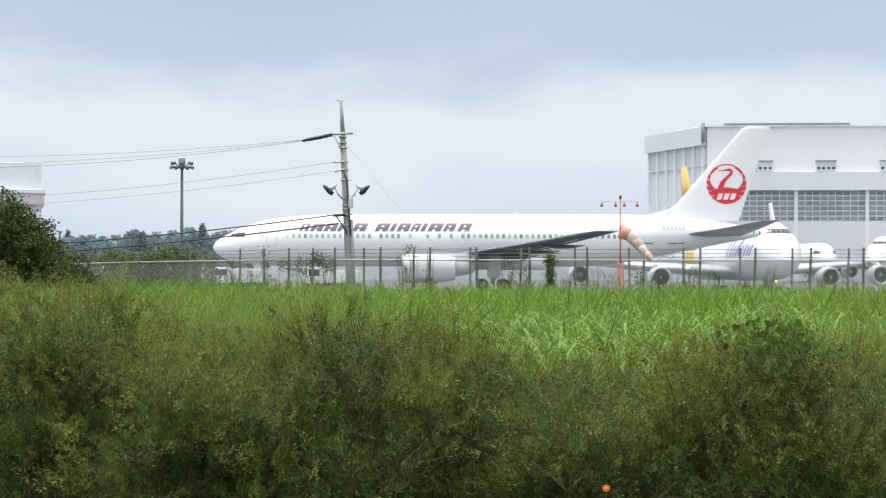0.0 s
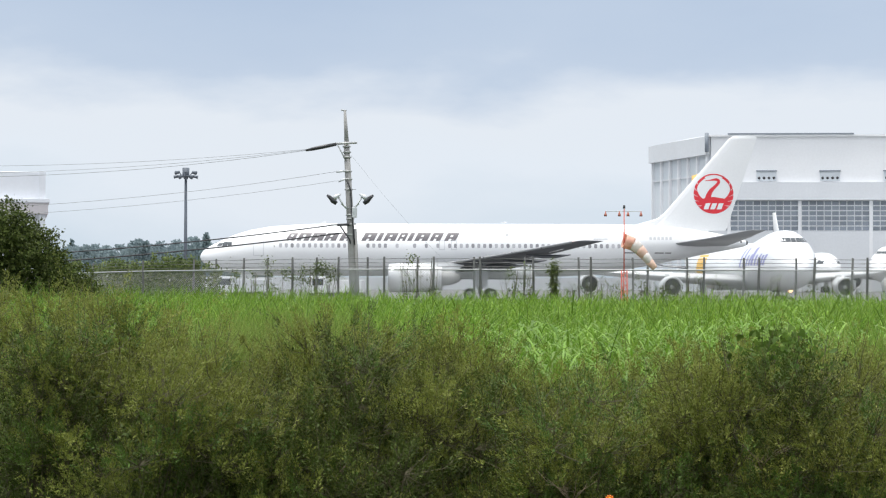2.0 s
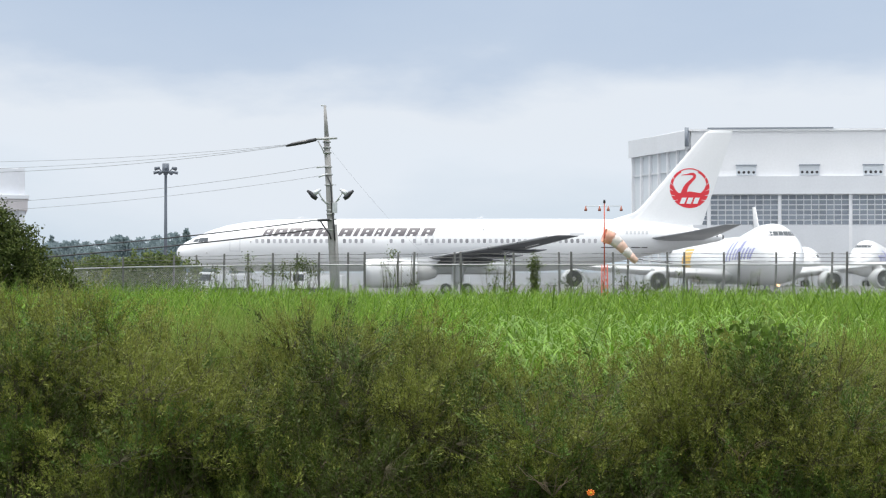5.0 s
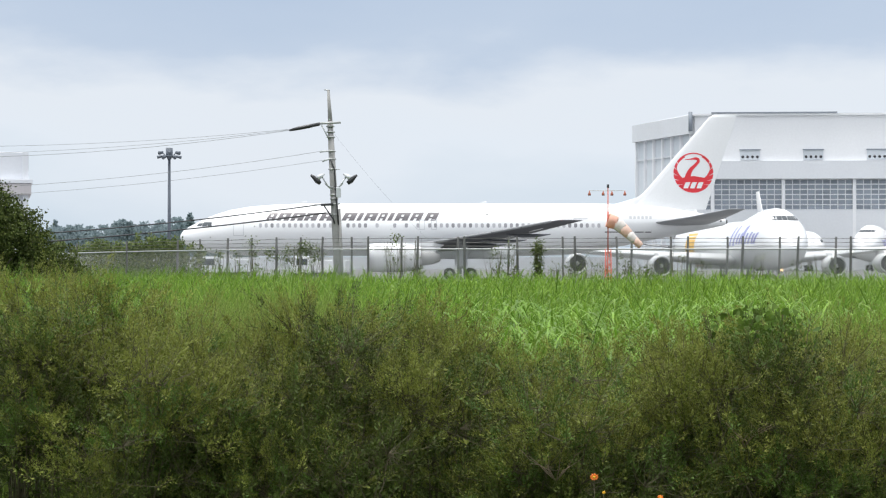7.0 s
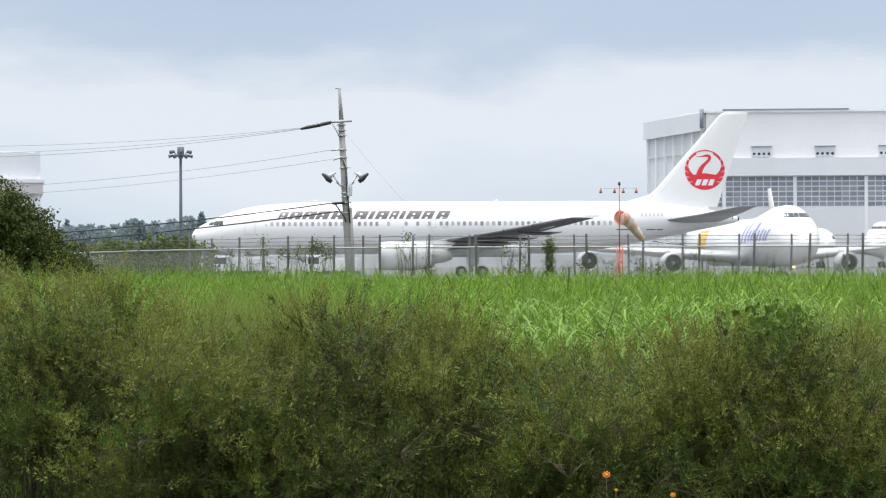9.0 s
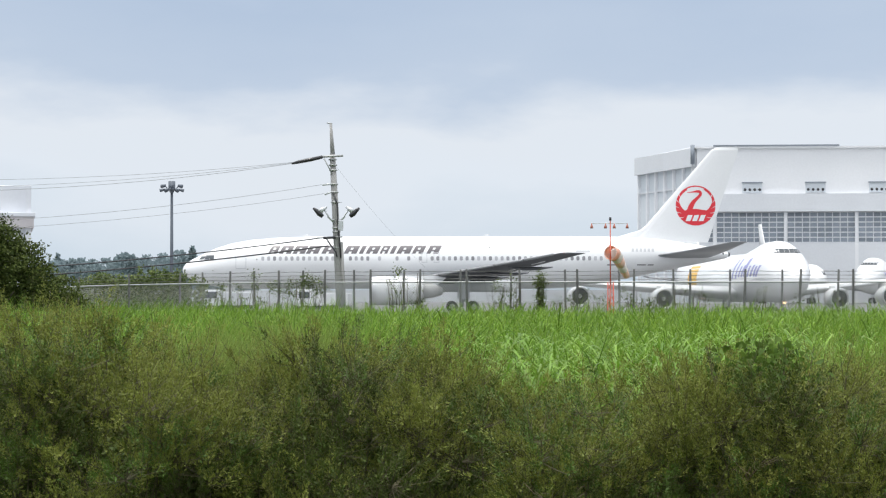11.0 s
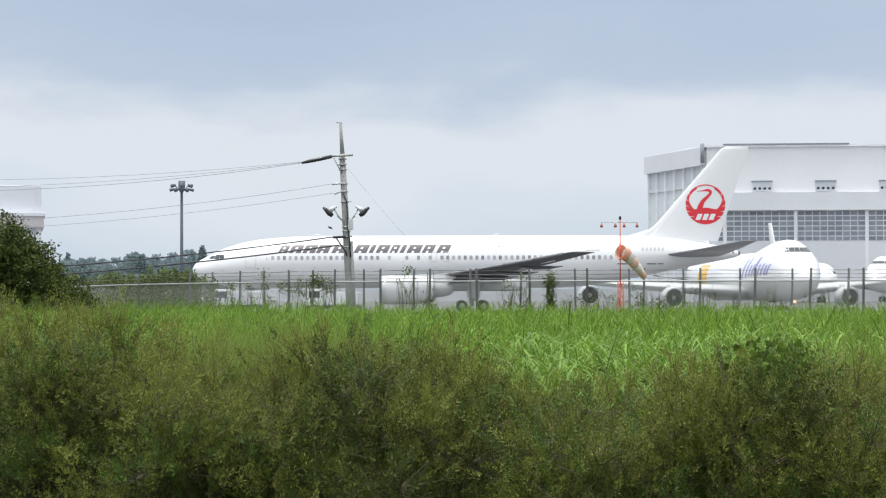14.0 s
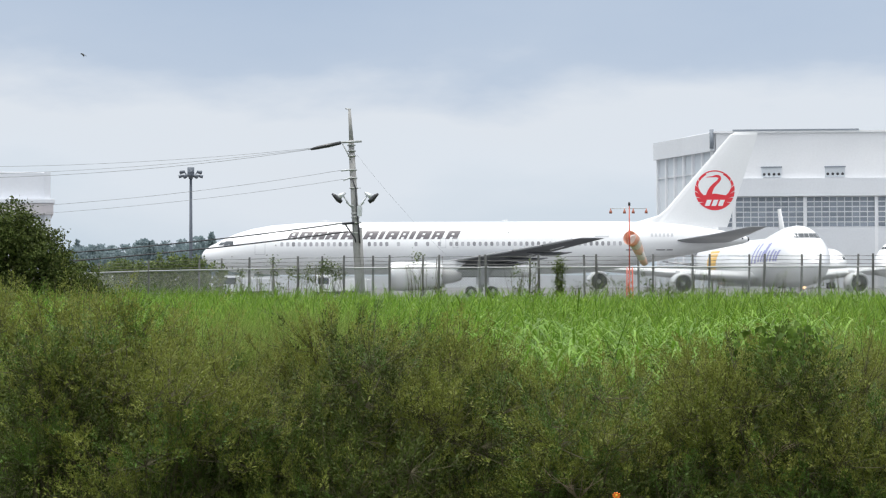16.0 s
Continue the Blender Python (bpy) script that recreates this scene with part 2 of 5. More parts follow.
def leaf_quads(C, U, W, length, width, rng):
    """Diamond leaves at C, along U, across W: 4 corners and 2 triangles each, slightly folded."""
    n = len(C)
    length, width = np.asarray(length).reshape(-1, 1), np.asarray(width).reshape(-1, 1)
    nrm = np.cross(U, W)
    a = C
    b = C + U * length * 0.5 + W * width * 0.5 + nrm * width * 0.15
    c = C + U * length
    d = C + U * length * 0.5 - W * width * 0.5 + nrm * width * 0.15
    V = np.stack([a, b, c, d], 1).reshape(-1, 3)
    i = np.arange(n)[:, None] * 4
    F = np.concatenate([i + np.array([[0, 1, 2]]), i + np.array([[0, 2, 3]])], 0)
    return V, F


def big_mesh(name, V, F, material, parent=None, smooth=False):
    me = bpy.data.meshes.new(name)
    V, F = np.asarray(V, dtype=np.float32), np.asarray(F, dtype=np.int32)
    k = F.shape[1]
    me.vertices.add(len(V))
    me.vertices.foreach_set("co", V.ravel())
    me.loops.add(F.size)
    me.loops.foreach_set("vertex_index", F.ravel())
    me.polygons.add(len(F))
    me.polygons.foreach_set("loop_start", np.arange(len(F), dtype=np.int32) * k)
    me.update(calc_edges=True)
    me.validate()
    me.materials.append(material)
    if smooth:
        me.polygons.foreach_set("use_smooth", [True] * len(me.polygons))
    ob = new(name, me)
    if parent:
        ob.parent = parent
    return ob


def unit(a):
    return a / np.maximum(np.linalg.norm(a, axis=1, keepdims=True), 1e-9)


def frames_for(n, rng, up=0.3, spread=1.0):
    U = rng.normal(size=(n, 3)) * spread
    U[:, 2] += up
    U = unit(U)
    W = unit(np.cross(U, rng.normal(size=(n, 3))))
    return U, W


# ---- ground ----
def sheet(name, x0, x1, rows, material):
    V = [(x, y, z) for y, z in rows for x in (x0, x1)]
    F = [(2 * k, 2 * k + 1, 2 * k + 3, 2 * k + 2) for k in range(len(rows) - 1)]
    return obj(name, V, F, material)


# the apron falls a metre behind the first row of stands and rises again to the hangar
ground = sheet("ground", -4500, 4500, [(-1500, 0), (212, 0), (232, -1.12), (345, -1.12), (385, 0), (4500, 0)], M_GROUND)
tagged(ground, "rough green meadow and soil reaching the horizon", "ground", kind="structure")
apron = sheet("apron", -400, 420, [(95, 0.02), (212, 0.02), (232, -1.10), (345, -1.10), (385, 0.02), (620, 0.02)], M_APRON)
tagged(apron, "pale grey concrete airport apron behind the fence", "pavement", kind="structure")


# ---- aircraft ----
class Hull:
    """A lofted fuselage: stations of (aft, top, bottom, half width)."""

    def __init__(self, stations, pinch=0.0, level=8.4):
        self.s = np.array(stations, float)
        self.pinch, self.level = pinch, level

    def slim(self, x, u):
        """How far the upper lobe narrows at the height u (0 to 1) where the hump rises above the level."""
        top = float(np.interp(x, self.s[:, 0], self.s[:, 1]))
        return 1 - self.pinch * max(0.0, min(1.0, (top - self.level) / 1.5)) * max(0.0, u) ** 1.5 * (1 - max(0.0, u) ** 6)

    def front_x(self, y, z):
        """Where the nose meets a line along the hull at (y, z)."""
        for x in np.linspace(0, 14, 700):
            top, bot, hw = self.at(x)
            c, r = (top + bot) / 2, (top - bot) / 2
            u = (z - c) / r
            if abs(u) < 1 and abs(y) <= hw * math.sqrt(1 - u * u) * self.slim(x, u):
                return float(x)
        return 14.0

    def at(self, x):
        s = self.s
        return [float(np.interp(x, s[:, 0], s[:, k])) for k in (1, 2, 3)]

    def side(self, x, z, out=0.0):
        top, bot, hw = self.at(x)
        c, r = (top + bot) / 2, (top - bot) / 2
        u = max(-0.98, min(0.98, (z - c) / r))
        return hw * math.sqrt(1 - u * u) * self.slim(x, u) + out

    def mesh(self, n=36):
        xs = []
        for a, b in zip(self.s[:-1, 0], self.s[1:, 0]):
            k = max(1, int((b - a) / 1.6))
            xs += list(np.linspace(a, b, k, endpoint=False))
        xs.append(self.s[-1, 0])
        V, F = [], []
        for x in xs:
            top, bot, hw = self.at(x)
            c, r = (top + bot) / 2, (top - bot) / 2
            for k in range(n):
                t = 2 * math.pi * k / n
                V.append((x, hw * math.cos(t) * self.slim(x, math.sin(t)), c + r * math.sin(t)))
        for i in range(len(xs) - 1):
            for k in range(n):
                a, b = i * n + k, i * n + (k + 1) % n
                F.append((a, a + n, b + n, b))
        F.append(tuple(range(n)))
        F.append(tuple(range((len(xs) - 1) * n, len(xs) * n))[::-1])
        return V, F


def foil(sections, n=9):
    """A wing or fin from sections (leading edge point, trailing edge point, half thickness), thick along axis given by caller as z."""
    V, F = [], []
    us = [0.0, 0.03, 0.1, 0.25, 0.42, 0.6, 0.8, 1.0]
    prof = [0.0, 0.45, 0.8, 1.0, 0.97, 0.75, 0.4, 0.04]
    m = len(us)
    ring = 2 * m - 2
    for le, te, h, ax in sections:
        le, te, ax = Vector(le), Vector(te), Vector(ax)
        for k in range(m):
            V.append(tuple(le.lerp(te, us[k]) + ax * (h * prof[k])))
        for k in range(m - 2, 0, -1):
            V.append(tuple(le.lerp(te, us[k]) - ax * (h * prof[k])))
    for i in range(len(sections) - 1):
        for k in range(ring):
            a, b = i * ring + k, i * ring + (k + 1) % ring
            F.append((a, b, b + ring, a + ring))
    F.append(tuple(range(ring))[::-1])
    F.append(tuple(range((len(sections) - 1) * ring, len(sections) * ring)))
    return V, F


UP, SIDE = (0, 0, 1), (0, 1, 0)


def revolve(profile, x, y, z, n):
    """A ring turned about the line of flight from (aft, radius) pairs."""
    V = [(x + a, y + r * math.cos(6.28319 * k / n), z + r * math.sin(6.28319 * k / n)) for a, r in profile for k in range(n)]
    F = [(i * n + k, i * n + (k + 1) % n, (i + 1) * n + (k + 1) % n, (i + 1) * n + k) for i in range(len(profile) - 1) for k in range(n)]
    return V, F


def engine(plane, x, y, z, r, length, wing_z, nacelle_mat, cone_mat=None):
    """Turbofan under the wing: nacelle with a lip, dark inlet, fan with spinner, exhaust cone and pylon."""
    n = 28
    prof = [(0.28, 0.80), (0.06, 0.84), (0.0, 0.90), (0.06, 0.96), (0.3, 1.0), (0.9, 1.03), (1.0 + length * 0.35, 1.0), (length * 0.72, 0.84), (length * 0.74, 0.80)]
    V, F = [], []
    for px, pr in prof:
        for k in range(n):
            t = 2 * math.pi * k / n
            V.append((x + px, y + r * pr * math.cos(t), z + r * pr * math.sin(t)))
    for i in range(len(prof) - 1):
        for k in range(n):
            a, b = i * n + k, i * n + (k + 1) % n
            F.append((a, a + n, b + n, b))
    nac = obj("nacelle", V, F, nacelle_mat, plane, True, "white engine nacelle")
    obj("inlet_lip", *revolve([(0.55, r * 1.022), (0.30, r * 1.008), (0.16, r * 0.99), (0.03, r * 0.96), (-0.02, r * 0.90), (0.05, r * 0.835)], x, y, z, 28), M_SLAT, nac, True)
    fan = []
    for k in range(22):
        t = 2 * math.pi * k / 22
        c, s = math.cos(t), math.sin(t)
        c2, s2 = math.cos(t + 0.24), math.sin(t + 0.24)
        q = [(x + 0.62, y + r * 0.2 * c, z + r * 0.2 * s), (x + 0.55, y + r * 0.8 * c, z + r * 0.8 * s), (x + 0.70, y + r * 0.8 * c2, z + r * 0.8 * s2), (x + 0.70, y + r * 0.2 * c2, z + r * 0.2 * s2)]
        fan.append((q, [(0, 1, 2, 3)]))
    disc = tube_vf([(x + 0.75, y, z), (x + 0.80, y, z)], [r * 0.82] * 2, 24)
    fan.append(disc)
    obj("inlet_duct", *tube_vf([(x + 0.05, y, z), (x + 0.75, y, z)], [r * 0.83, r * 0.81], 28, False), M_GEAR, nac, True)
    obj("fan", *join_vf(fan), M_DARKMETAL, nac, False, "dark fan blades")
    tube("spinner", [(x + 0.30, y, z), (x + 0.45, y, z), (x + 0.7, y, z)], [0.02, r * 0.12, r * 0.2], M_GEAR, nac, 14)
    tube("exhaust_cone", [(x + length * 0.5, y, z), (x + length * 0.86, y, z), (x + length, y, z)], [r * 0.62, r * 0.5, r * 0.25], cone_mat or M_DARKMETAL, nac, 18)
    py = 0.16
    pv = []
    for yy in (y - py, y + py):
        pv += [(x + 0.9, yy, z + r * 0.9), (x + length * 0.45, yy, wing_z + 0.15), (x + length * 1.1, yy, wing_z + 0.1), (x + length * 0.9, yy, z + r * 0.3)]
    obj("pylon", pv, [(0, 1, 2, 3), (7, 6, 5, 4), (0, 4, 5, 1), (1, 5, 6, 2), (2, 6, 7, 3), (3, 7, 4, 0)], nacelle_mat, plane)


def wheel(parent, x, y, z, r, w):
    t = tube("wheel", [(x, y - w / 2, z), (x, y - w / 2 + 0.08, z), (x, y + w / 2 - 0.08, z), (x, y + w / 2, z)], [r * 0.85, r, r, r * 0.85], M_TYRE, parent, 20)
    tube("rim", [(x, y - w / 2 - 0.01, z), (x, y + w / 2 + 0.01, z)], r * 0.5, M_GEAR, t, 14)


def gear(plane, x, y, top, bogie, r=0.58):
    """Landing gear leg with its wheels."""
    leg = tube("landing_gear", [(x, y, top), (x, y, r)], [0.16, 0.13], M_GEAR, plane, 10)
    tube("drag_strut", [(x + 0.1, y, r + 0.5), (x + 1.3, y, top)], 0.07, M_GEAR, leg, 8)
    box("gear_door", x - 0.5, y - 0.62, r + 0.75, x + 0.7, y - 0.57, top, M_PLANE, leg)
    for dx in bogie:
        tube("axle", [(x + dx, y - 0.55, r), (x + dx, y + 0.55, r)], 0.07, M_GEAR, leg, 8)
        for dy in (-0.5, 0.5):
            wheel(leg, x + dx, y + dy, r + 0.02, r, 0.42)


def hull_patch(hull, poly_rows, y_sign, out=0.012):
    """A painted patch on the side of the hull: rows of (z, x start, x end)."""
    V, F = [], []
    cols = 5
    for z, a, b in poly_rows:
        for k in range(cols):
            x = a + (b - a) * k / (cols - 1)
            V.append((x, y_sign * hull.side(x, z, out), z))
    for i in range(len(poly_rows) - 1):
        for k in range(cols - 1):
            a = i * cols + k
            q = (a, a + 1, a + cols + 1, a + cols)
            F.append(q if y_sign < 0 else q[::-1])
    return V, F


def slanted(z0, z1, a, b, lean, n=5):
    return [(z0 + (z1 - z0) * k / n, a + lean * k / n, b + lean * k / n) for k in range(n + 1)]


def cockpit(plane, hull, panes):
    for sgn in (-1, 1):
        for x0, x1, z0, z1, lean in panes:
            obj("cockpit_window", *hull_patch(hull, slanted(z0, z1, x0, x1, lean, 3), sgn, 0.015), M_COCKPIT, plane)


def door(plane, hull, x0, x1, z0, z1, sgn):
    w = 0.05
    parts = [hull_patch(hull, slanted(z0, z1, x0, x0 + w, 0), sgn), hull_patch(hull, slanted(z0, z1, x1 - w, x1, 0), sgn),
             hull_patch(hull, slanted(z0, z0 + w, x0, x1, 0, 1), sgn), hull_patch(hull, slanted(z1 - w, z1, x0, x1, 0, 1), sgn)]
    obj("door", *join_vf(parts), M_LINE, plane, label="thin grey door outline")


def wings(plane, root, tip, kink, z_root, z_tip, thick, material, name="wing", slat_mat=M_SLAT):
    """Both wings; root, kink and tip are (span, leading x, trailing x)."""
    for sgn in (-1, 1):
        secs = []
        rows = [root, kink, tip]
        for i, (s, a, b) in enumerate(rows):
            f = (s - root[0]) / (tip[0] - root[0])
            z = z_root + (z_tip - z_root) * (0.75 * f + 0.25 * f * f)
            h = thick[0] + (thick[1] - thick[0]) * f
            secs.append(((a, sgn * s, z), (b, sgn * s, z - 0.08 * (1 - f)), h, UP))
        wing = obj(name, *foil(secs), material, plane, True)
        if name == "wing":
            # slat along the leading edge and flap track fairings under the trailing edge
            lo = []
            for f in np.linspace(0.12, 0.97, 6):
                s = root[0] + (tip[0] - root[0]) * f
                a = np.interp(s, [r[0] for r in rows], [r[1] for r in rows])
                z = z_root + (z_tip - z_root) * (0.75 * f + 0.25 * f * f)
                lo.append((a - 0.02, sgn * s, z + 0.01))
            for a, b in zip(lo[:-1], lo[1:]):
                a, b = Vector(a), Vector(b)
                tube("slat", [a.lerp(b, 0.03), a.lerp(b, 0.97)], 0.10, slat_mat, wing, 8)
            for f in (0.28, 0.46, 0.66):
                s = root[0] + (tip[0] - root[0]) * f
                b = np.interp(s, [r[0] for r in rows], [r[2] for r in rows])
                z = z_root + (z_tip - z_root) * (0.75 * f + 0.25 * f * f)
                tube("flap_fairing", [(b - 3.2, sgn * s, z - 0.22), (b - 1.8, sgn * s, z - 0.38), (b - 0.4, sgn * s, z - 0.36), (b + 0.9, sgn * s, z - 0.22)], [0.06, 0.17, 0.17, 0.04], material, wing, 10)


HULL_767 = Hull([(0, 4.36, 4.14, 0.12), (0.15, 4.66, 3.85, 0.45), (0.4, 4.95, 3.58, 0.75), (1, 5.33, 3.2, 1.2), (1.7, 5.68, 2.95, 1.55), (2.6, 6.13, 2.75, 1.85), (3.5, 6.49, 2.6, 2.1), (5, 6.95, 2.45, 2.35), (7, 7.30, 2.37, 2.48), (10, 7.53, 2.36, 2.515), (13, 7.62, 2.36, 2.515), (36, 7.62, 2.36, 2.515), (39, 7.62, 2.5, 2.5), (42, 7.60, 2.95, 2.4), (45, 7.53, 3.5, 2.15), (48, 7.30, 4.1, 1.75), (51, 6.85, 4.72, 1.25), (53, 6.49, 5.1, 0.8), (54.3, 6.13, 5.38, 0.42), (54.6, 6.00, 5.52, 0.28)])
FIN_767 = {"base": (7.0, 44.9, 52.6), "top": (16.5, 53.15, 55.75), "half": (0.24, 0.10)}


def fin_half(spec, x, z):
    """Half thickness of the fin at a point of its side."""
    (z0, a0, b0), (z1, a1, b1) = spec["base"], spec["top"]
    f = (z - z0) / (z1 - z0)
    a, b = a0 + (a1 - a0) * f, b0 + (b1 - b0) * f
    h = spec["half"][0] + (spec["half"][1] - spec["half"][0]) * f
    return h * float(np.interp((x - a) / (b - a), [0.0, 0.03, 0.1, 0.25, 0.42, 0.6, 0.8, 1.0], [0.0, 0.45, 0.8, 1.0, 0.97, 0.75, 0.4, 0.04]))


def fin_poly(spec, pts_inner, pts_outer, sgn=-1, out=0.012):
    """A painted strip on the fin between two rows of (x, z)."""
    V, F = [], []
    n = len(pts_inner)
    for p, q in zip(pts_inner, pts_outer):
        for k in range(6):
            f = k / 5
            x, z = p[0] + (q[0] - p[0]) * f, p[1] + (q[1] - p[1]) * f
            V.append((x, sgn * (fin_half(spec, x, z) + out), z))
    for i in range(n - 1):
        for k in range(5):
            a = i * 6 + k
            F.append((a, a + 1, a + 7, a + 6))
    return V, F


def jetliner():
    plane = thing("jet_airliner", pose(-26.3, 200, 0.02), "white twin-engine jet airliner with grey titles and red tail emblem", "airplane")
    h = HULL_767
    obj("fuselage", *h.mesh(40), M_PLANE, plane, True, "glossy white fuselage")
    box("wing_fairing", 20.5, -2.2, 2.05, 33.5, 2.2, 3.3, M_PLANE, plane, 0.5)
    for sgn in (-1, 1):
        tube("wingtip_light", [(35.6, sgn * 22.0, 5.22), (36.9, sgn * 23.4, 5.42)], [0.10, 0.07], M_REDPAINT, plane, 8, "small red wingtip light cover")
    cockpit(plane, h, [(1.75, 2.25, 5.30, 5.62, 0.25), (2.32, 2.85, 5.28, 5.72, 0.18), (2.92, 3.35, 5.30, 5.72, 0.0)])
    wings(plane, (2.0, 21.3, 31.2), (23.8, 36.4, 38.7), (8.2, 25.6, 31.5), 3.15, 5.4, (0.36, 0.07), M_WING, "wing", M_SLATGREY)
    # white tubes added in place of the bright open slits at the flaps
    for sgn in (-1, 1):
        for a, b in (((32.0, 12.0, 3.98), (33.2, 14.5, 4.24)), ((34.2, 17.0, 4.52), (35.3, 19.2, 4.80))):
            tube("bright_flap_gap", [(a[0], sgn * a[1], a[2]), (b[0], sgn * b[1], b[2])], 0.07, M_PLANE, plane, 6, "pale strip along the flap gap")
    wings(plane, (0.9, 46.6, 52.7), (9.3, 53.6, 55.2), (5.0, 50.1, 53.9), 5.55, 6.8, (0.24, 0.05), M_STAB, "stabilizer")
    sp = FIN_767
    (z0, a0, b0), (z1, a1, b1) = sp["base"], sp["top"]
    secs = [((a0 + (a1 - a0) * f, 0, z0 + (z1 - z0) * f), (b0 + (b1 - b0) * f, 0, z0 + (z1 - z0) * f), sp["half"][0] + (sp["half"][1] - sp["half"][0]) * f, SIDE) for f in (0, 0.25, 0.5, 0.75, 0.97)]
    secs.append(((a1 + 0.35, 0, z1 + 0.02), (b1 - 0.05, 0, z1 + 0.02), 0.04, SIDE))
    fin = obj("tail_fin", *foil(secs), M_PLANE, plane, False)
    obj("dorsal_fillet", *foil([((43.2, 0, 7.45), (47.5, 0, 7.35), 0.14, SIDE), ((45.75, 0, 8.2), (47.5, 0, 8.2), 0.12, SIDE), ((46.6, 0, 8.9), (47.6, 0, 8.9), 0.08, SIDE)]), M_PLANE, plane, False)
    # red round emblem: two swept wings, a lower body and a thin curved neck
    cx, cz, R = 51.35, 10.68, 2.0
    for sgn in (-1, 1):
        ring_in, ring_out = [], []
        for k in range(41):
            t = radians(118 + (422 - 118) * k / 40)
            low = 0.5 - 0.5 * math.sin(t)
            r_in = R * (0.88 - 0.50 * max(0.0, low - 0.34) / 0.66)
            ring_in.append((cx + r_in * math.cos(t), cz + r_in * math.sin(t)))
            ring_out.append((cx + R * math.cos(t), cz + R * math.sin(t)))
        obj("emblem_ring", *fin_poly(sp, ring_in, ring_out, sgn), M_RED, fin, label="red round tail emblem")
        # white slits between the feathers
        for k in range(10):
            t = radians((-38, -20, -2, 16, 34, 146, 164, 182, 200, 218)[k])
            sl = 1 if k > 4 else -1
            far = [(cx + R * 1.0 * math.cos(t - 0.024), cz + R * math.sin(t - 0.024)), (cx + R * math.cos(t + 0.024), cz + R * math.sin(t + 0.024))]
            tip = (cx + R * 0.80 * math.cos(t + sl * 0.16), cz + R * 0.80 * math.sin(t + sl * 0.16))
            obj("emblem_slit", *fin_poly(sp, [tip, tip], far, sgn, 0.02), M_PLANE, fin)
        arc_in = [(cx + R * 0.94 * math.cos(t), cz + R * 0.94 * math.sin(t)) for t in np.linspace(radians(60), radians(120), 14)]
        arc_out = [(cx + R * math.cos(t), cz + R * math.sin(t)) for t in np.linspace(radians(60), radians(120), 14)]
        obj("emblem_arc", *fin_poly(sp, arc_in, arc_out, sgn), M_RED, fin)
        # curved neck, head and beak
        neck = [(-0.30, -0.55, 0.22), (-0.30, -0.20, 0.20), (-0.15, 0.15, 0.14), (0.10, 0.38, 0.10), (0.26, 0.55, 0.10), (0.24, 0.68, 0.10), (0.08, 0.72, 0.09), (-0.10, 0.68, 0.04), (-0.42, 0.655, 0.02)]
        fine = np.linspace(0, len(neck) - 1, 33)
        nk = np.array(neck)
        smooth = np.stack([np.interp(fine, np.arange(len(neck)), nk[:, c]) for c in range(3)], 1)
        for _ in range(3):
            smooth[1:-1] = (smooth[:-2] + smooth[1:-1] * 2 + smooth[2:]) / 4
        neck = [tuple(q) for q in smooth]
        li, lo = [], []
        for i, (u, v, w) in enumerate(neck):
            p, q = neck[max(i - 1, 0)], neck[min(i + 1, len(neck) - 1)]
            du, dv = q[0] - p[0], q[1] - p[1]
            k = math.hypot(du, dv)
            w *= 0.72
            nu, nv = -dv / k * w, du / k * w
            li.append((cx + R * (u - nu), cz + R * (v - nv)))
            lo.append((cx + R * (u + nu), cz + R * (v + nv)))
        obj("emblem_neck", *fin_poly(sp, li, lo, sgn), M_RED, fin)
        body_in = [(cx + R * 0.80 * math.cos(t), cz + R * (0.80 * math.sin(t) if math.sin(t) < -0.2 else -0.2)) for t in np.linspace(radians(205), radians(335), 18)]
        body_out = [(cx + R * 0.62 * math.cos(t), cz + R * (-0.16 - 0.10 * abs(math.cos(t)))) for t in np.linspace(radians(205), radians(335), 18)]
        obj("emblem_body", *fin_poly(sp, body_in, body_out, sgn, 0.016), M_RED, fin)
        for k in range(3):
            a = cx - 1.02 + k * 0.66
            bi = [(a, cz - 1.56), (a + 0.48, cz - 1.56)]
            bo = [(a + 0.24, cz - 0.95), (a + 0.72, cz - 0.95)]
            obj("emblem_bar", *fin_poly(sp, bi, bo, sgn, 0.022), M_PLANE, fin)
        # the airline's titles as plain slanted blocks
        widths = [(11.75, 0.85), (12.85, 1.15), (14.2, 1.2), (15.55, 1.2), (17.1, 1.25), (19.35, 1.25), (20.85, 0.42), (21.55, 1.15), (22.95, 0.75), (23.95, 0.42), (24.65, 1.3), (26.2, 1.05), (27.65, 1.15)]
        for k, (a, w) in enumerate(widths):
            a -= 3.0
            lean = 0.42
            a = 8.77 + (a - 8.77) * 0.985
            pcs = []
            z0, z1 = 5.84, 6.66
            if w > 0.6:
                slot = 0.13
                left, right = a + w * 0.46 - slot, a + w * 0.46 + slot
                pcs.append(hull_patch(h, slanted(z0, z1, a, left, lean), sgn))
                pcs.append(hull_patch(h, slanted(z0, z1, right, a + w, lean), sgn))
                pcs.append(hull_patch(h, slanted(z1 - 0.22, z1, left + lean * 0.73, right + lean * 0.73, lean * 0.27, 2), sgn))
                pcs.append(hull_patch(h, slanted(z0 + 0.22, z0 + 0.40, left + lean * 0.27, right + lean * 0.27, lean * 0.22, 2), sgn))
            else:
                pcs.append(hull_patch(h, slanted(z0, z1, a, a + w, lean), sgn))
            obj("title_block", *join_vf(pcs), M_GREYLETTER, plane, label="slanted grey title block")
        for k in range(6):
            a = 44.75 + k * 0.4
            obj("registration_bar", *hull_patch(h, slanted(6.02, 6.36, a, a + 0.26, 0.0, 2), sgn), M_LINE, plane)
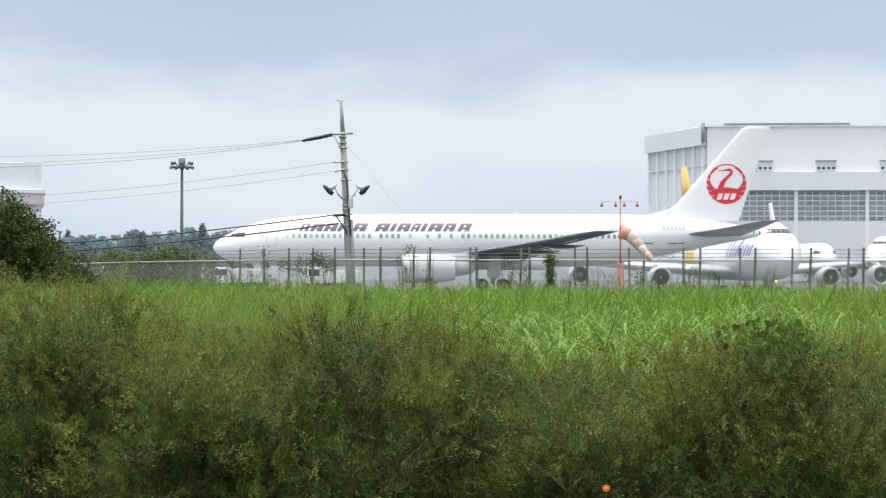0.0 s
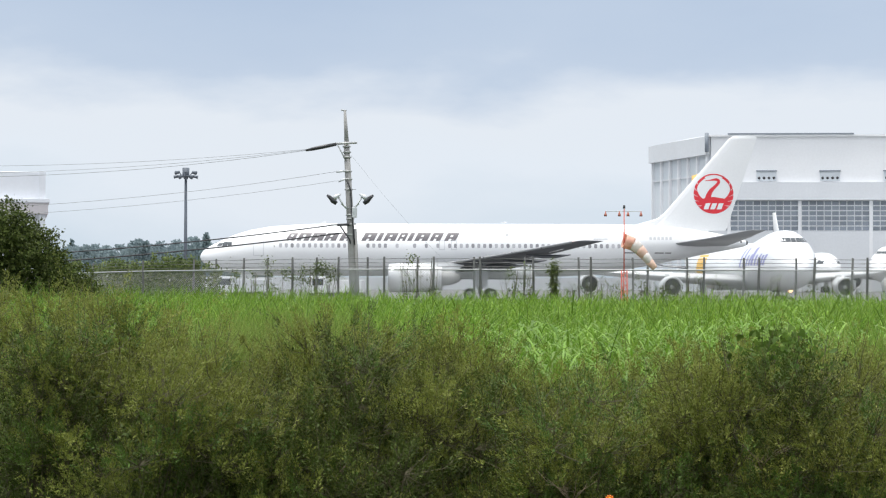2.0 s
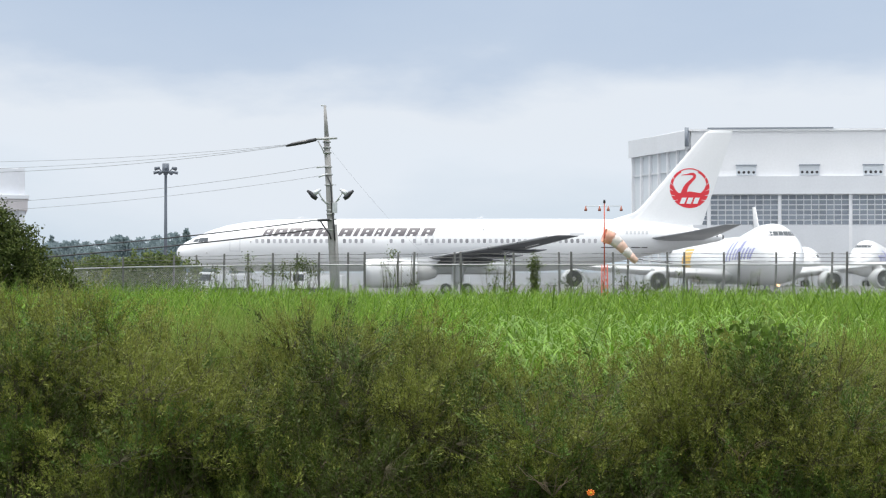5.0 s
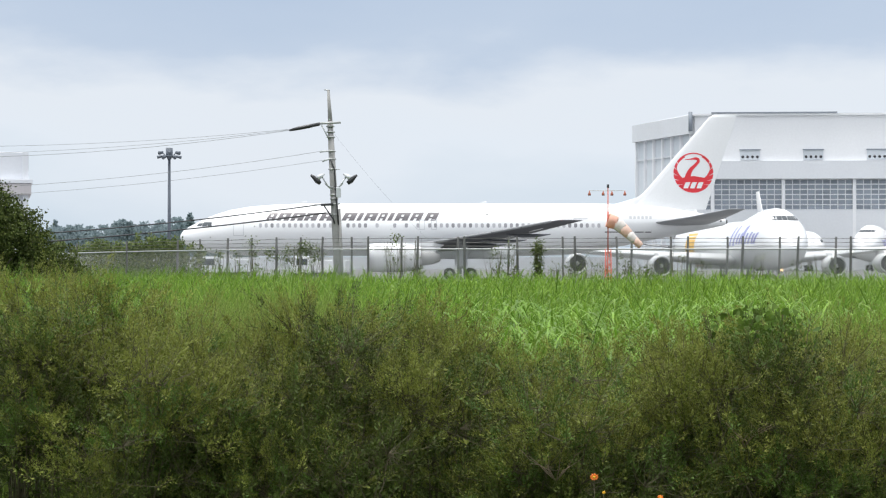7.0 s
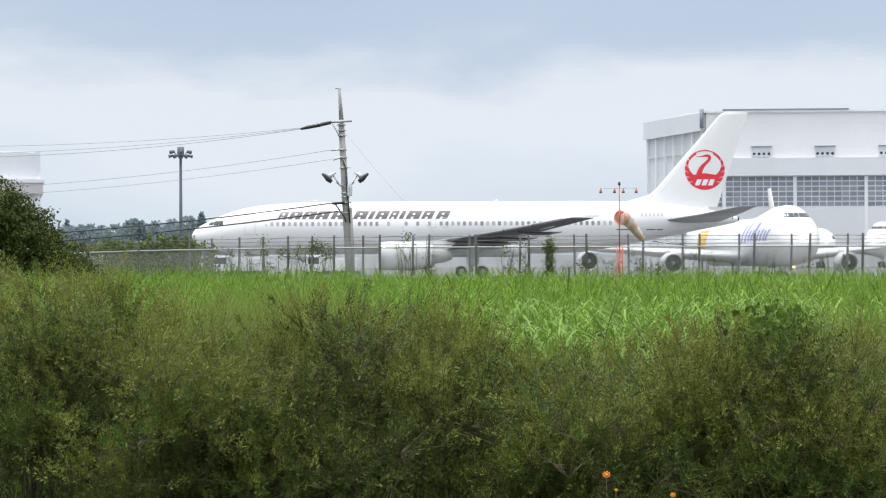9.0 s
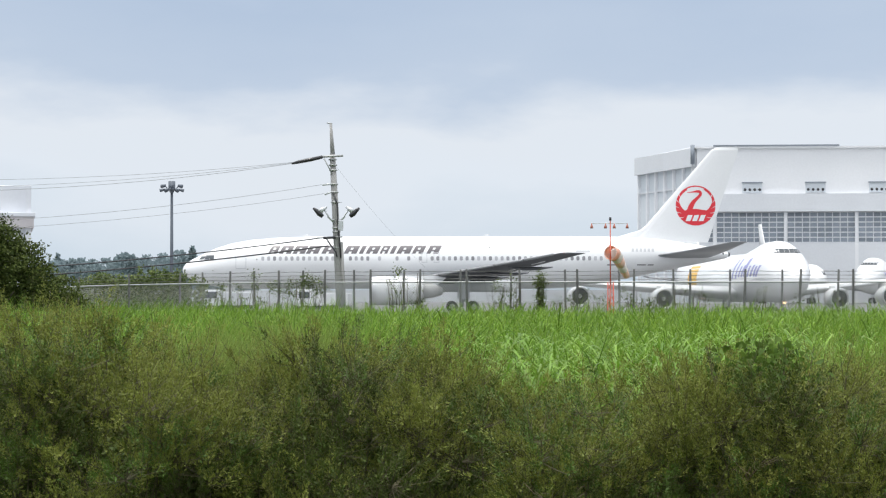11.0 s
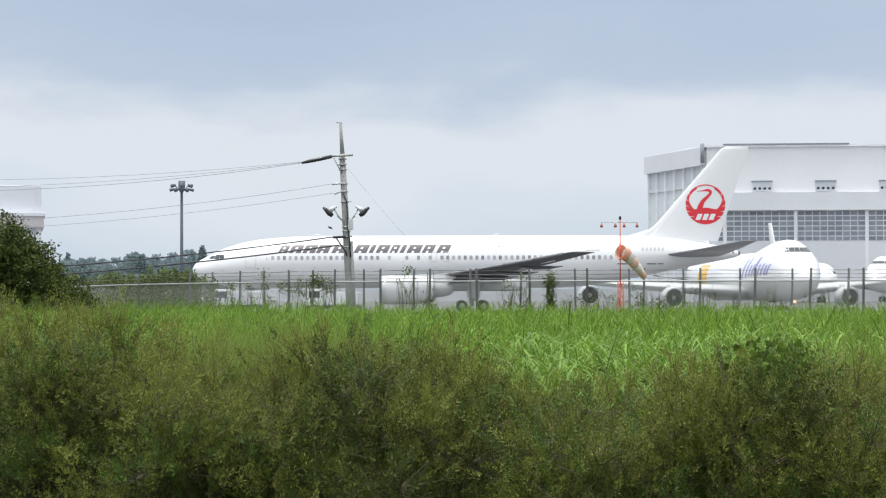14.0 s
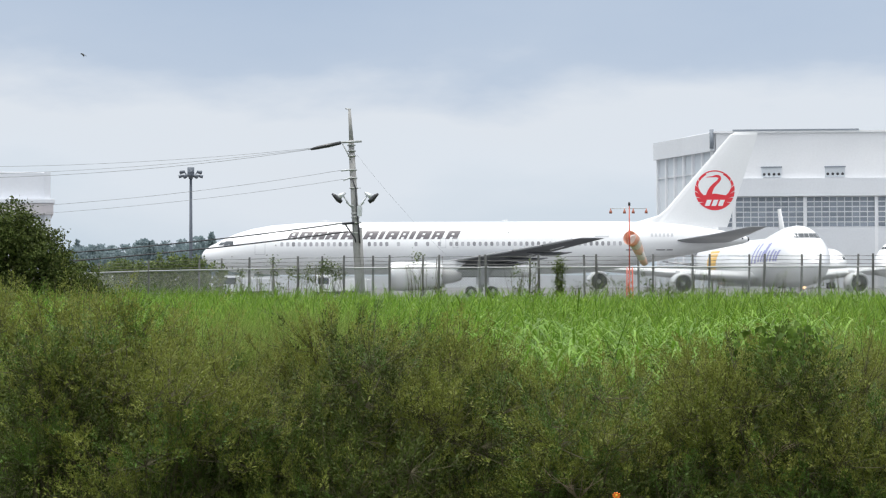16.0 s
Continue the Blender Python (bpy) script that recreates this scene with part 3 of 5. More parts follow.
        for a, w in ((45.3, 0.9), (46.35, 0.6), (42.3, 1.5)):
            obj("small_bar", *hull_patch(h, slanted(4.66, 4.76, a, a + w, 0.02, 1), sgn), M_GREYLETTER, plane)
        obj("small_title", *hull_patch(h, slanted(5.98, 6.14, 39.2, 40.6, 0.02, 1), sgn), M_LINE, plane)
        door(plane, h, 5.55, 6.6, 4.35, 6.2, sgn)
        door(plane, h, 23.95, 24.5, 4.95, 5.95, sgn)
        door(plane, h, 25.15, 25.7, 4.95, 5.95, sgn)
    # cabin windows: one shared pane with rounded corners
    pv = []
    for k in range(12):
        t = 2 * math.pi * k / 12
        c, s = math.cos(t), math.sin(t)
        pv.append((0.155 * math.copysign(abs(c) ** 0.55, c), 0.0, 0.215 * math.copysign(abs(s) ** 0.55, s)))
    pane = bpy.data.meshes.new("cabin_window")
    pane.from_pydata(pv + [(x * 0.9, 0.05, z * 0.9) for x, y, z in pv], [], [tuple(range(12))] + [(k, k + 12, (k + 1) % 12 + 12, (k + 1) % 12) for k in range(12)])
    pane.materials.append(M_WINDOW)
    k = 0
    x = 8.25
    while x < 42.0:
        if k not in (14, 19, 21, 22, 24, 26, 28) :
            y = h.side(x, 5.36, 0.012)
            tilt = math.degrees(math.atan2(5.36 - 5.06, 2.7)) * 0.9
            shared("cabin_window", pane, plane, pose(x, -y, 5.36, -tilt, 0, 0))
            shared("cabin_window", pane, plane, pose(x, y, 5.36, tilt, 0, 180))
        k += 1
        x += 0.577
    for sgn in (-1, 1):
        engine(plane, 19.15, sgn * 7.9, 2.15, 1.36, 6.9, 3.55, M_NACELLE, M_GEAR)
        gear(plane, 28.0, sgn * 4.65, 3.2, (-1.05, 1.05))
    gear(plane, 4.6, 0, 2.7, (0.0,), 0.46)
    for x, z in ((3.2, 4.2), (7.6, 5.3), (30.6, 6.5)):
        tube("probe", [(x, -h.side(x, z) - 0.04, z), (x + 0.12, -h.side(x, z) - 0.04, z)], 0.07, M_GEAR, plane, 8)
    for x in (12.0, 30.0):
        obj("antenna", [(x, -0.03, 7.7), (x + 0.6, -0.03, 7.7), (x + 0.7, -0.03, 7.82), (x + 0.45, -0.03, 7.82), (x, 0.03, 7.7), (x + 0.6, 0.03, 7.7), (x + 0.7, 0.03, 7.82), (x + 0.45, 0.03, 7.82)], [(0, 1, 2, 3), (7, 6, 5, 4), (0, 4, 5, 1), (1, 5, 6, 2), (2, 6, 7, 3), (3, 7, 4, 0)], M_PLANE, plane)
    tube("tail_outlet", [(54.5, 0, 5.78), (54.75, 0, 5.78)], [0.26, 0.2], M_DARKMETAL, plane, 14)
    for sgn in (-1, 1):
        tube("tail_light", [(54.0, sgn * 0.45, 5.85), (54.1, sgn * 0.5, 5.85)], 0.09, M_BLACK, plane, 8)
    return plane


HULL_747 = Hull([(0, 4.75, 4.45, 0.15), (0.25, 5.25, 3.95, 0.6), (0.8, 5.9, 3.4, 1.15), (1.6, 6.6, 2.95, 1.7), (3, 7.75, 2.45, 2.4), (4.3, 8.7, 2.2, 2.8), (5.5, 9.25, 2.1, 2.85), (7, 9.55, 2.0, 2.98), (9, 9.70, 1.95, 3.08), (12, 9.66, 1.95, 3.18), (15, 9.4, 1.95, 3.25), (18, 9.0, 1.95, 3.25), (21, 8.55, 1.95, 3.25), (24, 8.4, 1.95, 3.25), (50, 8.4, 1.95, 3.25), (54, 8.4, 2.3, 3.2), (58, 8.35, 3.1, 2.9), (62, 8.2, 4.2, 2.3), (66, 7.8, 5.3, 1.5), (69.5, 7.0, 6.1, 0.5)], 0.42)


def jumbo(m, label, yellow):
    plane = thing("cargo_jumbo_jet", m, label, "airplane", "parked cargo jets")
    h = HULL_747
    obj("fuselage", *h.mesh(40), M_PLANE, plane, True)
    # wrap-round cockpit panes following the nose
    edges = [-1.72, -1.24, -1.20, -0.64, -0.60, -0.03, 0.03, 0.60, 0.64, 1.20, 1.24, 1.72]
    for ya, yb in zip(edges[::2], edges[1::2]):
        pts = []
        for z, tight in ((8.12, 1.0), (8.62, 0.95)):
            for k in range(4):
                y = (ya + (yb - ya) * k / 3) * tight
                pts.append((h.front_x(y, z) - 0.13, y, z))
        obj("cockpit_window", pts, [(k, k + 1, k + 5, k + 4) for k in range(3)], M_COCKPIT, plane)
    wings(plane, (2.6, 20.0, 36.0), (32.2, 45.5, 49.0), (12.5, 28.0, 38.0), 3.2, 5.6, (0.85, 0.15), M_NACELLE)
    wings(plane, (1.0, 58.5, 67.0), (11.0, 66.5, 69.5), (6.0, 62.5, 68.2), 6.8, 8.2, (0.35, 0.1), M_NACELLE, "stabilizer")
    fin_mat = M_YELLOW if yellow else M_PLANE
    fin = obj("tail_fin", *foil([((54.0, 0, 8.2), (65.5, 0, 7.6), 0.45, SIDE), ((58.6, 0, 13.2), (66.6, 0, 13.2), 0.3, SIDE)]), M_PLANE, plane, True)
    obj("upper_fin", *foil([((58.6, 0, 13.2), (66.6, 0, 13.2), 0.3, SIDE), ((63.5, 0, 19.8), (68.0, 0, 19.8), 0.15, SIDE)]), fin_mat, fin, True, "yellow upper tail fin" if yellow else "")
    for sgn in (-1, 1):
        engine(plane, 22.5, sgn * 11.85, 2.4, 1.40, 5.6, 4.0, M_NACELLE)
        engine(plane, 31.5, sgn * 21.7, 2.75, 1.38, 5.6, 4.6, M_NACELLE)
        gear(plane, 31.5, sgn * 1.9, 3.0, (-0.75, 0.75), 0.62)
        gear(plane, 34.5, sgn * 5.5, 3.2, (-0.75, 0.75), 0.62)
        if yellow:
            obj("yellow_band", *hull_patch(h, slanted(2.4, 8.1, 43.5, 49.5, -1.5, 10), sgn), M_YELLOW, plane, label="yellow band")
        # title in five slanted blue blocks
        for a, w, z0, z1 in ((8.2, 1.8, 5.2, 6.6), (10.8, 2.2, 5.2, 6.7), (13.6, 1.0, 5.2, 7.6), (15.2, 2.2, 5.2, 6.7), (18.4, 2.6, 5.0, 7.6)):
            pcs = [hull_patch(h, slanted(z0, z1, a, a + 0.8, -1.6), sgn)]
            if w > 0.6:
                pcs.append(hull_patch(h, slanted(max(z0, 4.9), z1 - 0.1, a + w - 0.76, a + w, -1.2), sgn))
            obj("title_block", *join_vf(pcs), M_BLUELETTER, plane, label="blue slanted title block")
    gear(plane, 8.2, 0, 2.4, (0.0,), 0.6)
    if yellow:
        tube("light_bracket", [(8.1, 0, 1.95), (8.0, -0.35, 1.95)], 0.05, M_GEAR, plane, 6)
        tube("landing_light", [(7.8, -0.4, 2.0), (7.95, -0.4, 2.0)], [0.26, 0.2], M_HEADLIGHT, plane, 12, "lit warm landing light")
    return plane


def distant_airliner(m):
    plane = thing("white_airliner", m, "plain white wide-body airliner parked before the hangar", "airplane")
    h = Hull([(0, 4.9, 4.6, 0.15), (0.4, 5.6, 3.9, 0.8), (1.2, 6.2, 3.3, 1.5), (2.5, 7.0, 2.8, 2.2), (4.5, 7.8, 2.4, 2.8), (7, 8.2, 2.2, 3.05), (10, 8.3, 2.15, 3.1), (48, 8.3, 2.15, 3.1), (56, 8.1, 3.6, 2.4), (63, 7.2, 5.6, 0.5)])
    obj("fuselage", *h.mesh(32), M_PLANE, plane, True)
    cockpit(plane, h, [(1.9, 2.9, 5.9, 6.5, 0.3), (3.0, 3.8, 5.9, 6.6, 0.1)])
    wings(plane, (2.6, 21.0, 34.0), (30.0, 40.0, 43.0), (10, 26.5, 35.5), 3.0, 6.0, (0.8, 0.15), M_WING)
    wings(plane, (1.0, 54.0, 61.0), (10.0, 61.0, 63.5), (5.5, 57.5, 62.2), 6.2, 7.4, (0.3, 0.1), M_WING, "stabilizer")
    obj("tail_fin", *foil([((50.5, 0, 8.0), (60.5, 0, 7.6), 0.26, SIDE), ((60.0, 0, 18.4), (64.0, 0, 18.4), 0.10, SIDE)]), M_PLANE, plane, True)
    for sgn in (-1, 1):
        engine(plane, 21.0, sgn * 9.6, 2.3, 1.6, 6.0, 4.0, M_NACELLE)
        gear(plane, 32.0, sgn * 5.4, 3.2, (-0.75, 0.75), 0.62)
    gear(plane, 6.0, 0, 2.6, (0.0,), 0.55)
    return plane


JET = jetliner()
JUMBO = jumbo(pose(42.8, 243.0, -1.1, 0, 0, 95), "white four-engine cargo jumbo jet with yellow tail and blue titles", True)
jumbo(pose(85.8, 410, 0.02, 0, 0, 66), "white four-engine cargo jumbo jet partly hidden behind another jet", False)
distant_airliner(pose(75.4, 404, 0.02, 0, 0, 91.9))


# ---- hangar ----
def hangar():
    hg = thing("hangar", pose(60.7, 482, 0, 0, 0, -4), "large white aircraft hangar with gridded door windows and grey fascia", "hangar")
    # local: x along the front (0 = corner), y into the depth, z up
    W, H = 150.0, 37.3
    box("front_wall", 0, 0.0, 0, W, 1.0, 14.6, M_HANGARGREY, hg, label="pale grey lower door wall")
    box("upper_wall", 0, 0.0, 22.4, W, 1.0, H, M_HANGAR, hg, label="white upper cladding")
    obj("fascia", [(0.5, -1.0, 22.0), (W, -1.0, 22.0), (W, -1.0, 26.3), (0.5, -1.0, 26.3), (0.5, 0, 22.0), (W, 0, 22.0), (W, 0, 26.3), (0.5, 0, 26.3)], [(0, 1, 2, 3), (4, 7, 6, 5), (0, 4, 5, 1), (3, 2, 6, 7), (0, 3, 7, 4), (1, 5, 6, 2)], M_HANGARGREY, hg, label="projecting grey canopy above the doors")
    box("back_wall", -11.5, 35.5, 0, W, 36.5, H - 1, M_HANGARSIDE, hg)
    obj("roof", [(-0.5, -0.6, H), (W, -0.6, H), (W, 36.5, H), (-12.5, 36.5, H), (-0.5, -0.6, H + 0.45), (W, -0.6, H + 0.45), (W, 36.5, H + 0.45), (-12.5, 36.5, H + 0.45)], [(0, 3, 2, 1), (4, 5, 6, 7), (0, 1, 5, 4), (1, 2, 6, 5), (2, 3, 7, 6), (3, 0, 4, 7)], M_HANGAR, hg)
    box("roof_edge", 4, -0.75, H + 0.45, 34, -0.2, H + 0.8, M_HANGARDARK, hg, label="dark roof edge strip")
    tube("roof_post", [(-1.0, -0.3, 33.6), (-1.0, -0.3, H + 0.9)], 0.5, M_HANGARDARK, hg, 6)
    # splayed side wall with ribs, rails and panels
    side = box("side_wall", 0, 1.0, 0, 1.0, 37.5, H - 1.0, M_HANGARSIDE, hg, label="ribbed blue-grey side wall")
    side.matrix_basis = pose(0, 0, 0, 0, 0, 20)
    box("side_parapet", -1.2, 0.4, 33.0, 0.0, 38.0, H + 0.1, M_HANGARGREY, side)
    rib = bpy.data.meshes.new("rib")
    v, f = box_vf(-0.7, -0.25, 0, -0.003, 0.25, 33.0)
    rib.from_pydata(v, [], f); rib.materials.append(M_HANGAR)
    for k in range(7):
        shared("rib", rib, side, pose(0, 1.5 + k * 5.9, 0))
    for z in (28.0, 17.0, 9.0):
        box("side_rail", -0.3, 0.6, z, -0.003, 37.5, z + 0.35, M_HANGARGREY, side)
    # door windows: bays with mullions, panes and bars
    pane = bpy.data.meshes.new("pane")
    v, f = box_vf(0, 0, 0, 1.56, 0.12, 0.92)
    pane.from_pydata(v, [], f); pane.materials.append(M_GLASS)
    z0, z1, bay = 14.6, 22.0, 16.9
    box("window_recess", 0.3, 0.5, z0, 120, 0.95, z1, M_HANGAR, hg)
    for b in range(5):
        x0 = 4.3 + (b - 0) * bay
        win = box("window", x0 - 0.4, -0.05, 0.0, x0 + 0.4, 0.5, z1, M_HANGAR, hg, label="white mullion between window bays")
        for i in range(9):
            for j in range(6):
                shared("pane", pane, win, pose(x0 + 0.55 + i * 1.80, 0.36, z0 + 0.14 + j * 1.22))
    win = box("window", 0.1, -0.05, z0, 0.5, 0.5, z1, M_HANGAR, hg)
    for i in range(2):
        for j in range(6):
            shared("pane", pane, win, pose(0.55 + i * 1.68, 0.36, z0 + 0.14 + j * 1.22))
    # louvred vents in the upper wall
    for k in range(7):
        x0 = 10.9 + k * 15.1
        vent = box("vent", x0, -0.35, 26.6, x0 + 4.7, 0.0, 28.9, M_HANGARSIDE, hg, label="grey louvred vent box")
        box("vent_hood", x0 - 0.15, -0.6, 28.9, x0 + 4.85, 0.0, 29.15, M_HANGARDARK, vent)
        for i in range(4):
            tube("vent_fan", [(x0 + 0.6 + i * 1.17, -0.45, 27.3), (x0 + 0.6 + i * 1.17, -0.36, 27.3)], 0.34, M_BLACK, vent, 10)
    return hg


hangar()


# ---- white building at the tree, floodlight mast, far wood ----
def side_building():
    b = thing("terminal_building", pose(-60.0, 300, 0, 0, 0, 12.5), "white building with a projecting grey ledge behind a tree", "building")
    box("wall", -40, 0, -1.2, -2.4, 20, 18.3, M_BUILDING, b, 0.1)
    box("ledge", -40, -1.2, 11.9, -1.8, 20, 13.6, M_BUILDSHADE, b, 0.1, "projecting concrete ledge")
    box("ledge_cap", -40, -1.4, 13.6, -1.6, 20, 14.2, M_BUILDING, b, 0.05)
    box("pillar", -3.1, -0.6, -1.2, -2.2, 0.4, 18.3, M_BUILDING, b, 0.05)
    for k in range(8):
        box("window", -36 + k * 4.0, -0.05, 7, -33.6 + k * 4.0, 0.02, 10, M_GLASS, b)
    for k in range(3):
        tube("rail_post", [(-18 + k * 2.0, -1.0, 14.2), (-18 + k * 2.0, -1.0, 15.3)], 0.05, M_STEEL, b, 6)


side_building()


def light_mast():
    D = 430
    x = (299.5 - 784) / 3536 * D
    m = thing("floodlight_mast", pose(x, D, 0.02), "tall dark apron floodlight mast with a ring of lamps", "light mast")
    tube("shaft", [(0, 0, 0), (0, 0, 12), (0, 0, 24.2)], [0.42, 0.36, 0.28], M_MAST, m, 14)
    tube("head_ring", [(0, 0, 24.6), (0, 0, 24.85)], [1.7, 1.7], M_MAST, m, 16)
    tube("winch_box", [(0, 0, 24.0), (0, 0, 24.9), (0, 0, 26.5)], [0.4, 0.75, 0.75], M_MAST, m, 8)
    for k in range(12):
        t = 2 * math.pi * (k + 0.3) / 12
        c, s = math.cos(t), math.sin(t)
        z = 25.35 if k % 2 else 24.45
        lamp = tube("floodlight", [(1.6 * c, 1.6 * s, z + 0.2), (2.6 * c, 2.6 * s, z)], [0.26, 0.36], M_MAST, m, 8)
        tube("bracket", [(0.9 * c, 0.9 * s, 24.7), (1.7 * c, 1.7 * s, z + 0.2)], 0.09, M_MAST, lamp, 5)


light_mast()


def far_wood():
    """Row of conifers and rounded broadleaf crowns along the far side of the airfield."""
    rng = np.random.default_rng(5)
    Vs, Fs, off = [], [], 0
    for k in range(165):
        x = -205 + 125 * rng.random()
        y = 720 + 120 * rng.random()
        conifer = rng.random() < 0.13
        hgt = rng.uniform(14.5, 18.0) + (3.6 * rng.random() if conifer else 0) + 1.4 * math.sin(x * 0.05) + 1.2 * math.sin(x * 0.021 + 1)
        w = hgt * (0.24 if conifer else 0.38)
        n = 560
        u = rng.random(n) ** 0.8
        prof = (1 - u) ** 0.75 if conifer else np.sqrt(np.clip(1 - (2 * u - 0.85) ** 2 * 0.9, 0.05, 1))
        t = rng.random(n) * 6.283
        rr = w * prof * np.sqrt(0.35 + 0.65 * rng.random(n))
        C = np.stack([x + rr * np.cos(t), y + rr * np.sin(t), 1.0 + u * (hgt - 1.0)], 1)
        U, W = frames_for(n, rng, 0.4)
        V, F = leaf_quads(C, U, W, rng.uniform(0.8, 1.4, n), rng.uniform(0.7, 1.1, n), rng)
        Vs.append(V); Fs.append(F + off); off += len(V)
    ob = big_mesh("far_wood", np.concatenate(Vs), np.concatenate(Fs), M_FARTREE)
    tagged(ob, "far wood of conifers and broadleaf trees, haze painted into its blue-green", "trees", kind="stuff")


far_wood()


# ---- clutter across the apron ----
def blast_wall():
    w = thing("blast_wall", pose(-20, 560, 0.02), "long low pale grey wall across the far apron", "wall")
    for k in range(40):
        box("panel", -190 + k * 9.5, 0, 0, -190 + k * 9.5 + 9.4, 0.6, 3.4, M_HANGARGREY, w)


blast_wall()


def service_truck(x, y, turn, body_mat, label, length=6.5, height=2.6):
    """Airport service truck: chassis, cab with windscreen, box body, wheels."""
    t = thing("service_truck", pose(x, y, 0.02, 0, 0, turn), label, "truck", "apron vehicles")
    box("chassis", -length / 2, -1.0, 0.5, length / 2, 1.0, 0.8, M_DARKMETAL, t, 0.03)
    cab = box("cab", -length / 2, -1.1, 0.75, -length / 2 + 1.7, 1.1, 2.2, body_mat, t, 0.12)
    box("windscreen", -length / 2 - 0.02, -0.9, 1.45, -length / 2 + 0.03, 0.9, 2.05, M_COCKPIT, cab)
    for s in (-1, 1):
        box("side_window", -length / 2 + 0.35, s * 1.1 - 0.02, 1.45, -length / 2 + 1.3, s * 1.1 + 0.02, 2.0, M_COCKPIT, cab)
    box("cargo_body", -length / 2 + 1.85, -1.15, 0.85, length / 2, 1.15, height, body_mat, t, 0.08)
    for dx in (-length / 2 + 0.9, length / 2 - 1.2):
        for s in (-1, 1):
            wheel(t, dx, s * 0.95, 0.45, 0.45, 0.3)


service_truck(-27.5, 168, 4, M_PLANE, "white airport service truck on the apron")
service_truck(-19.0, 176, 10, M_HANGARGREY, "pale grey baggage truck on the apron", 5.0, 2.0)
service_truck(-10.5, 172, -6, M_PLANE, "white airport van on the apron", 4.6, 1.9)


# ---- perimeter fence ----
def fence_y(x):
    return 74.5 + 0.083 * max(0.0, -x - 0.5) ** 2


def fence_x(k, back=0.0):
    """Place along the fence line from the bearing k (tangent), set back from it."""
    x = k * 75
    for _ in range(12):
        x = k * (fence_y(x) + back)
    return x


def fence(name, bearings, back, top, rail_z, mesh, label):
    f = thing(name, pose(0, 0, 0), label, "fence", "perimeter fences")
    me = bpy.data.meshes.new("post")
    v, fc = join_vf([tube_vf([(0, 0, 0), (0, 0, rail_z + 0.02), (0.0, 0.05, top)], [0.046, 0.046, 0.040], 8)])
    me.from_pydata(v, [], fc)
    me.materials.append(M_POST)
    xs = [fence_x(b, back) for b in bearings]
    rng = np.random.default_rng(3)
    for x in xs:
        shared("post", me, f, pose(x, fence_y(x) + back, 0, rng.uniform(-3, 3), rng.uniform(-1, 3), rng.uniform(-20, 20)))
    line = np.linspace(xs[0], xs[-1], 60)
    if mesh:
        tube("top_rail", [(x, fence_y(x) + back, rail_z) for x in line], 0.028, M_STEEL, f, 6, "galvanised top rail")
    # strands of wire between the upper ends of the posts
    for i in range(3):
        z = rail_z + (top - rail_z) * (i + 0.7) / 3.2
        tube("wire_strand", [(x, fence_y(x) + back + 0.03 * i, z + 0.015 * math.sin(x * 3.1 + i)) for x in line], 0.006, M_POST, f, 4)
    if mesh:
        V, F = [], []
        step, h = 0.10, rail_z
        a, b = xs[0], xs[-1]
        n = int((b - a + h) / step)
        for sgn in (1, -1):
            for k in range(n):
                x0 = a - h / 2 + k * step
                pts = []
                for q in range(4):
                    z = h * q / 3
                    x = x0 + (z if sgn > 0 else h - z)
                    x = min(max(x, a), b)
                    pts.append(Vector((x, fence_y(x) + back + 0.004 * sgn, z)))
                o = len(V)
                for p in pts:
                    r = float(np.interp(p.x, [-13.0, -3.0], [0.0036, 0.0100]))
                    V += [(p.x - r, p.y, p.z), (p.x + r, p.y - r, p.z), (p.x + r, p.y + r, p.z)]
                for q in range(3):
                    for e in range(3):
                        s, t = o + q * 3 + e, o + q * 3 + (e + 1) % 3
                        F.append((s, t, t + 3, s + 3))
        tagged(obj("chain_link", V, F, M_MESH, f, label="galvanised chain-link mesh"), kind="stuff")
    return f


FRONT = [(p - 784) / 3536 for p in (49, 137, 225, 313, 401, 489, 571, 652, 737, 823, 917, 1017, 1115, 1214, 1310, 1408, 1504, 1600, 1697)]
BACK = [(p - 784) / 3536 for p in (178, 267, 355, 444, 530, 622, 711, 811, 898, 997, 1093, 1187, 1285, 1377, 1475, 1572, 1668)]
fence("chain_link_fence", FRONT, 0.0, 2.62, 2.14, True, "grey chain-link fence with wire strands at the grass edge")
fence("inner_wire_fence", BACK, 4.0, 2.66, 2.2, False, "inner row of leaning steel posts with wires")


